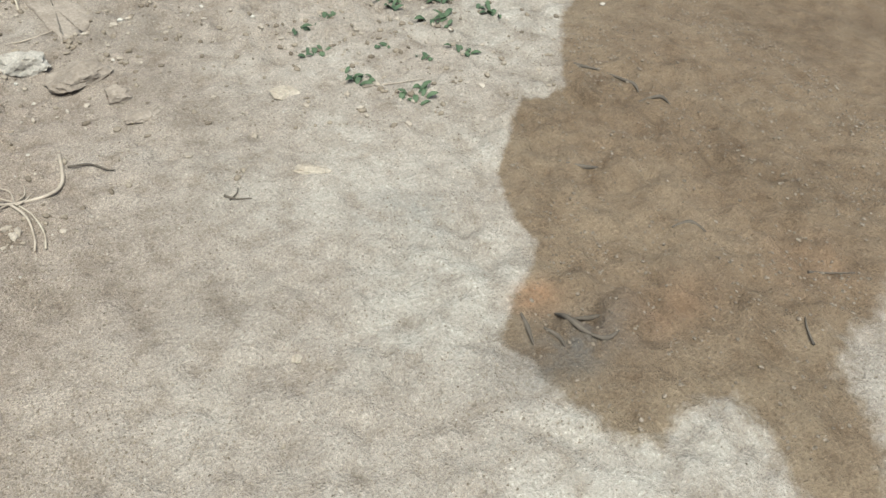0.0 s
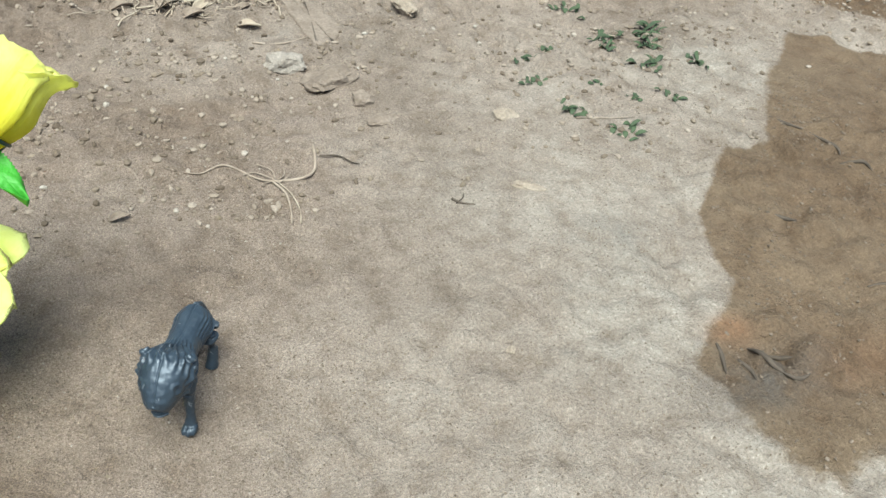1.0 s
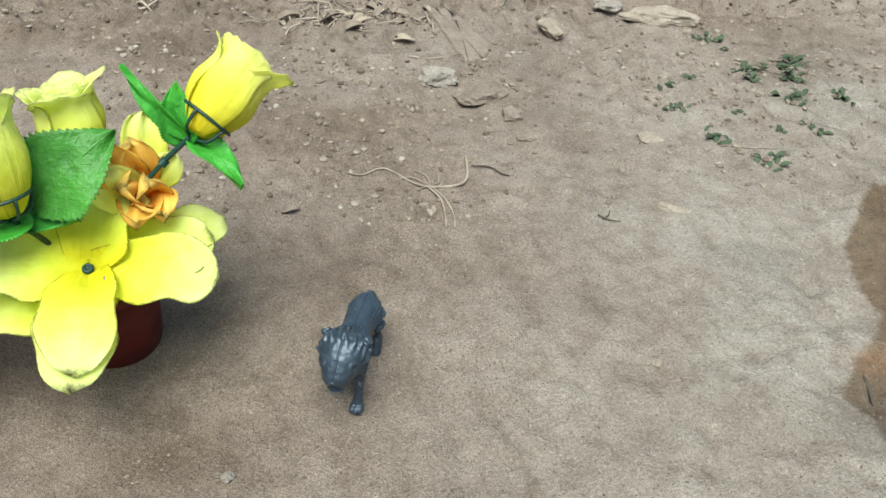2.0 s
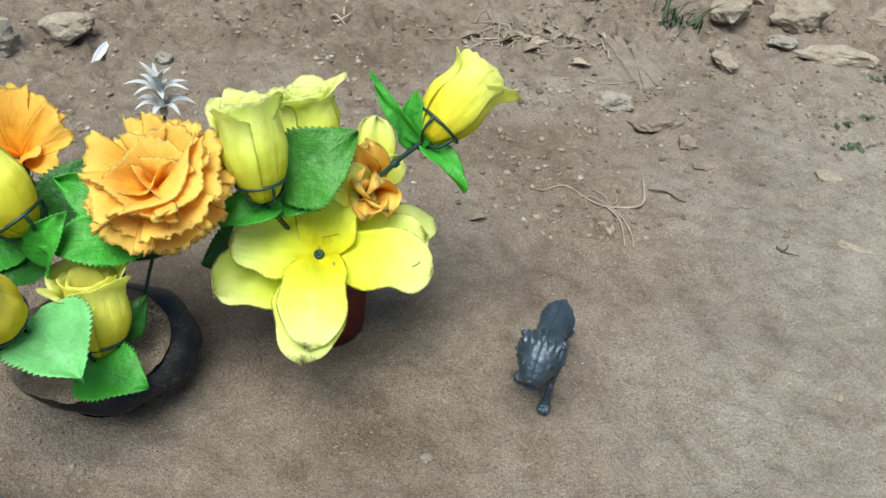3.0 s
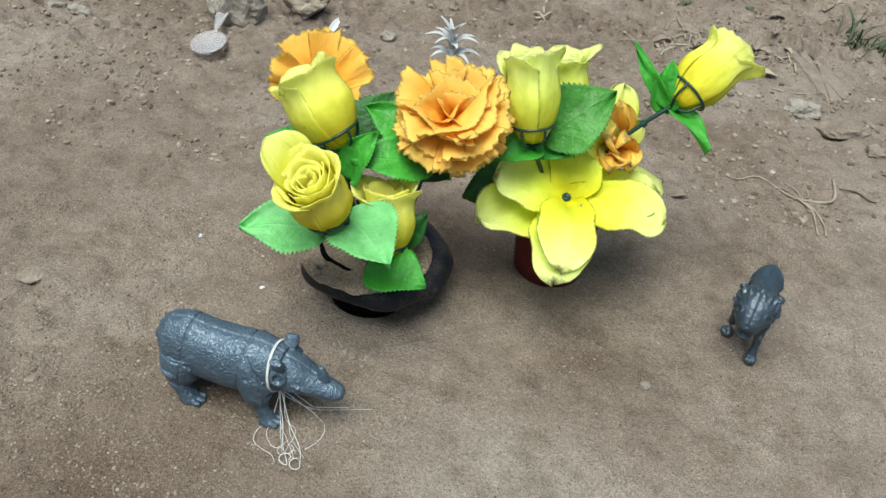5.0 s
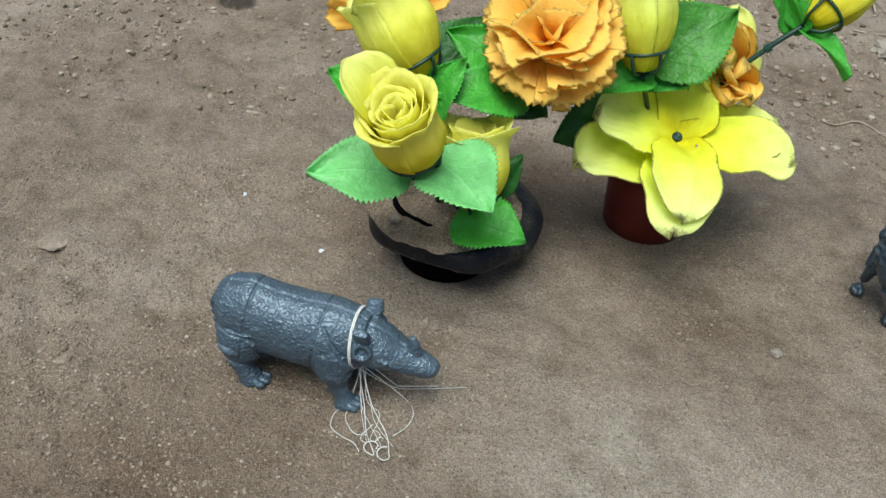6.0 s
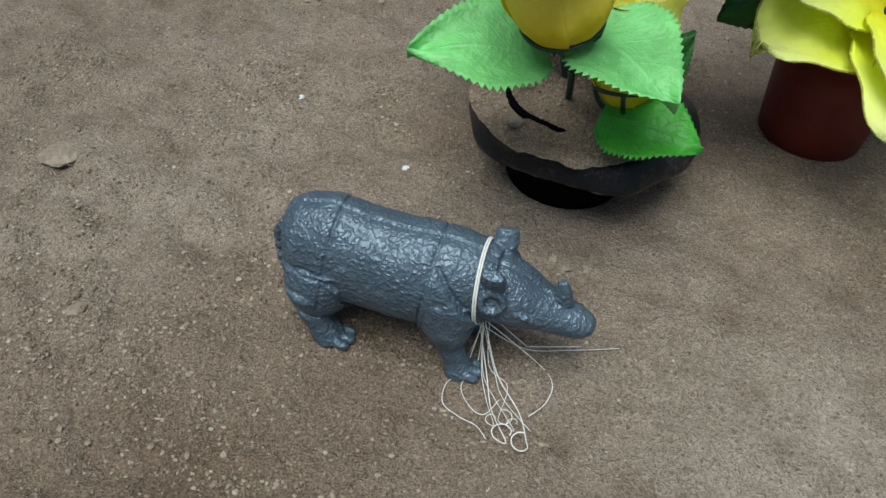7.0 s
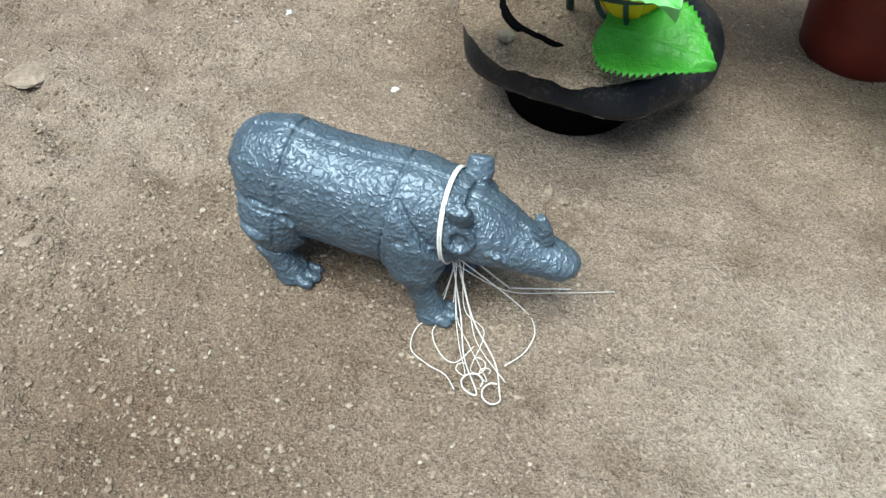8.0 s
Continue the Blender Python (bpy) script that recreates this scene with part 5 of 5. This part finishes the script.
def dry_leaf(x, y, length, yaw, label, seed, material=None):
    z = gz(x, y)
    a = radians(yaw)
    d = Vector((math.cos(a), math.sin(a), 0.05)) * length
    ob = thing("dead_leaf", (x, y, z), label, "leaf", "dead leaves on the soil")
    part("blade", blade(Vector((x, y, z + 0.0015)) - d / 2, Vector((x, y, z + 0.0025)) + d / 2, length * 0.45, (0.1, -0.1, 1), "leaf", 0.12, 0.35, length * 0.05, 1.5, nu=12, nv=8, seed=seed), material or DRYLEAF, ob, thick=0.0006)


dry_leaf(-0.131, 0.522, 0.016, 5, "curled light brown leaf scrap", 1)
rnd = random.Random(77)
for i in range(22):
    x, y = rnd.gauss(-0.035, 0.04), rnd.gauss(0.872, 0.022)
    dry_leaf(x, y, rnd.uniform(0.012, 0.03), rnd.uniform(0, 360), "crumpled dry leaf in a heap of litter", 100 + i, STRAW if i % 3 == 0 else DRYLEAF)
for i in range(12):
    x, y = rnd.uniform(0.02, 0.4), rnd.uniform(0.98, 1.15)
    dry_leaf(x, y, rnd.uniform(0.014, 0.03), rnd.uniform(0, 360), "dry leaf among the rubble", 200 + i)


def straw_heap():
    ob = thing("straw_heap", (-0.03, 0.87, gz(-0.03, 0.87)), "tangle of dry straw and rootlets on the soil", "straw")
    for i in range(46):
        x, y, a = rnd.gauss(-0.03, 0.045), rnd.gauss(0.87, 0.022), rnd.uniform(0, 6.28)
        ln = rnd.uniform(0.012, 0.04)
        pts = []
        for k in range(4):
            px, py = x + math.cos(a) * ln * (k / 3 - 0.5) + rnd.uniform(-0.003, 0.003), y + math.sin(a) * ln * (k / 3 - 0.5) + rnd.uniform(-0.003, 0.003)
            pts.append((px, py, gz(px, py) + 0.001 + rnd.uniform(0, 0.003)))
        part("straw", tube(bmesh.new(), pts, rnd.uniform(0.0005, 0.0012), 5, 3), STRAW if i % 2 else ROOT, ob)


straw_heap()


def weed(x, y, size, blades, label, seed, upright=0.5, width=0.003):
    rnd = random.Random(seed)
    z = gz(x, y)
    ob = thing("weed", (x, y, z), label, "plant", "weeds on the soil")
    for k in range(blades):
        a = rnd.uniform(0, 6.28)
        b = Vector((x + rnd.gauss(0, size * 0.35), y + rnd.gauss(0, size * 0.3), 0))
        b.z = gz(b.x, b.y) - 0.0005
        ln = size * rnd.uniform(0.3, 0.7)
        tip = b + Vector((math.cos(a), math.sin(a), upright * rnd.uniform(0.3, 1.3))) * ln
        part("blade", blade(b, tip, width * rnd.uniform(0.8, 2.2), (0.01, -0.2, 1), "slim", 0.2, 0.2, nu=6, nv=4, seed=k), WEED, ob, thick=0.0004)


weed(0.172, 0.922, 0.045, 44, "tuft of thin grey-green grass", 1, 1.1, 0.0016)
for i, (x, y, s, n) in enumerate([(0.298, 0.693, 0.018, 8), (0.290, 0.653, 0.016, 8), (0.334, 0.717, 0.014, 8), (0.396, 0.791, 0.022, 10), (0.404, 0.708, 0.028, 14), (0.462, 0.721, 0.036, 18), (0.461, 0.698, 0.026, 12), (0.429, 0.654, 0.022, 12), (0.496, 0.653, 0.020, 10), (0.423, 0.595, 0.016, 9),
                                   (0.304, 0.589, 0.020, 12), (0.335, 0.541, 0.020, 11), (0.378, 0.597, 0.010, 6), (0.350, 0.632, 0.010, 5), (0.04, 1.01, 0.014, 6), (-0.055, 1.003, 0.016, 7)]):
    weed(x, y, s, n, "low creeping green weed", 10 + i, 0.35, 0.0028)


def plastic_spoon():
    ob = thing("plastic_spoon", (-0.652, 0.725, gz(-0.652, 0.725)), "cloudy clear plastic disposable spoon", "spoon")
    bm = bmesh.new()
    c = Vector((-0.651, 0.722, gz(-0.651, 0.722) + 0.002))
    rows = []
    for i in range(1, 9):
        r = i / 8
        rows.append([bm.verts.new(c + Vector((0.0195 * r * math.cos(a), 0.029 * r * math.sin(a), 0.008 * r * r))) for a in (2 * math.pi * k / 28 for k in range(28))])
    grid_faces(bm, rows, True, False)
    bm.faces.new(rows[0][::-1])
    part("bowl", bm, CLEAR, ob, thick=0.0012)
    part("handle", blade(c + Vector((0.0, 0.026, 0.007)), c + Vector((-0.003, 0.080, 0.012)), 0.017, (0, 0, 1), "fan", 0.02, 0.1, nu=8, nv=4), CLEAR, ob, thick=0.0012)


plastic_spoon()


def paper_scrap():
    x, y = -0.521, 0.822
    z = gz(x, y)
    ob = thing("plastic_scrap", (x, y, z), "folded white plastic scrap on the soil", "litter")
    part("strip", blade((x - 0.006, y - 0.026, z + 0.001), (x + 0.004, y + 0.020, z + 0.006), 0.009, (0.5, -0.2, 1), "slim", 0.05, 0.3, nu=8, nv=4), PAPER, ob, thick=0.0006)
    part("corner", blade((x + 0.002, y + 0.022, z + 0.002), (x + 0.010, y + 0.034, z + 0.006), 0.010, (0.3, -0.2, 1), "slim", 0.05, 0.2, nu=6, nv=4), PAPER, ob, thick=0.0006)


paper_scrap()


def cracks():
    ob = thing("soil_crack", (0.28, 0.262, gz(0.28, 0.262)), "open cracks in the damp soil crust, their shade laid in as dark tubes", "crack", kind="structure")
    # solid dark tubes sunk in the crust imitate the shade within its cracks
    for pts in ([(0.266, 0.280), (0.262, 0.268), (0.259, 0.255)], [(0.291, 0.272), (0.288, 0.258), (0.290, 0.245), (0.292, 0.238)], [(0.508, 0.537), (0.515, 0.522), (0.53, 0.508)], [(0.535, 0.50), (0.545, 0.475), (0.54, 0.462)], [(0.53, 0.45), (0.545, 0.44), (0.55, 0.43)], [(0.272, 0.262), (0.278, 0.252), (0.276, 0.243)], [(0.292, 0.238), (0.302, 0.232), (0.315, 0.234)], [(0.300, 0.262), (0.312, 0.258), (0.318, 0.246)], [(0.40, 0.40), (0.41, 0.388), (0.425, 0.386)], [(0.43, 0.30), (0.445, 0.296), (0.452, 0.284)]):
        part("fissure_shade", tube(bmesh.new(), ground_line(pts, 0.0002), [0.0009] + [0.0021] * (len(pts) - 2) + [0.0006], 6), BARK, ob)


cracks()


def crumbs(name, count, lo, hi, box, seed, material, label, gather=1.0, wet_only=False):
    """Loose grit: many small angular grains joined into one."""
    rnd = random.Random(seed)
    rs = np.random.RandomState(seed)
    bm = bmesh.new()
    bmesh.ops.create_icosphere(bm, subdivisions=1, radius=1.0)
    base = np.array([v.co[:] for v in bm.verts])
    tris = np.array([[v.index for v in f.verts] for f in bm.faces])
    bm.free()
    px = rs.uniform(box[0], box[1], count * 2)
    py = rs.uniform(box[2], box[3], count * 2)
    keep = rs.rand(count * 2) < (0.15 + 1.1 * lattice(px, py, 0.05, 31) ** 2 * (0.6 + 0.8 * lattice(px, py, 0.2, 32)))
    sunk = inside_by(px, py, WET)
    keep &= (sunk > 0.006) if wet_only else (sunk < 0) | (rs.rand(count * 2) < 0.04)
    if not wet_only:
        keep &= (px < 0.02) | (py > 0.65) | (rs.rand(count * 2) < 0.4)
    px, py = px[keep][:count], py[keep][:count]
    n = len(px)
    size = lo + (hi - lo) * rs.rand(n) ** gather
    shape = rs.uniform(0.6, 1.25, (n, 1, 3)) * size[:, None, None]
    shape[:, :, 2] *= 0.7
    dent = rs.uniform(0.72, 1.2, (n, len(base), 1))
    co = base[None] * dent * shape
    co += np.stack([px, py, ground_height(px, py) + size * 0.2], -1)[:, None, :]
    faces = (tris[None] + (np.arange(n) * len(base))[:, None, None]).reshape(-1, 3)
    me = bpy.data.meshes.new(name)
    me.from_pydata(co.reshape(-1, 3).tolist(), [], faces.tolist())
    me.materials.append(material)
    return tagged(new(name, me), label, "grit", kind="stuff")


def grit_material():
    m, nt, b = nodes_of("loose_grit", 0.95, 0.15)
    g = nt.nodes.new("ShaderNodeNewGeometry")
    f = noise_tex(nt, 700, 2)
    col = ramp(nt, g.outputs["Random Per Island"], [(0.0, (0.105, 0.082, 0.060)), (0.3, (0.17, 0.137, 0.103)), (0.55, (0.21, 0.172, 0.130)), (0.96, (0.30, 0.255, 0.205)), (1.0, (0.38, 0.35, 0.30))]).outputs[0]
    nt.links.new(mix(nt, 0.5, col, ramp(nt, f.outputs["Fac"], [(0.3, (0.6,) * 3), (0.7, (1.3,) * 3)]).outputs[0], "MULTIPLY"), b.inputs["Base Color"])
    return m


LOOSE = grit_material()
DAMP = plain_material("damp_clod", (0.060, 0.045, 0.030), (0.24, 0.195, 0.15), 0.8, 0.2, 320)
crumbs("loose_grit", 62000, 0.0003, 0.0010, (-0.75, 0.5, 0.08, 0.62), 5, LOOSE, "fine loose sandy grit strewn over the soil", 2.5)
crumbs("loose_gravel", 18000, 0.0007, 0.0042, (-0.95, 0.95, 0.5, 1.2), 6, LOOSE, "crumbly clods and gravel strewn over the soil", 3.6)
crumbs("soil_clods", 14000, 0.0004, 0.0014, (-0.78, -0.42, 0.08, 0.42), 7, LOOSE, "crumbly brown clods strewn over the soil", 3.0)
crumbs("damp_clods", 7000, 0.0005, 0.0020, (0.24, 0.75, 0.1, 0.6), 8, DAMP, "dark damp clods on the wet soil", 3.0, True)
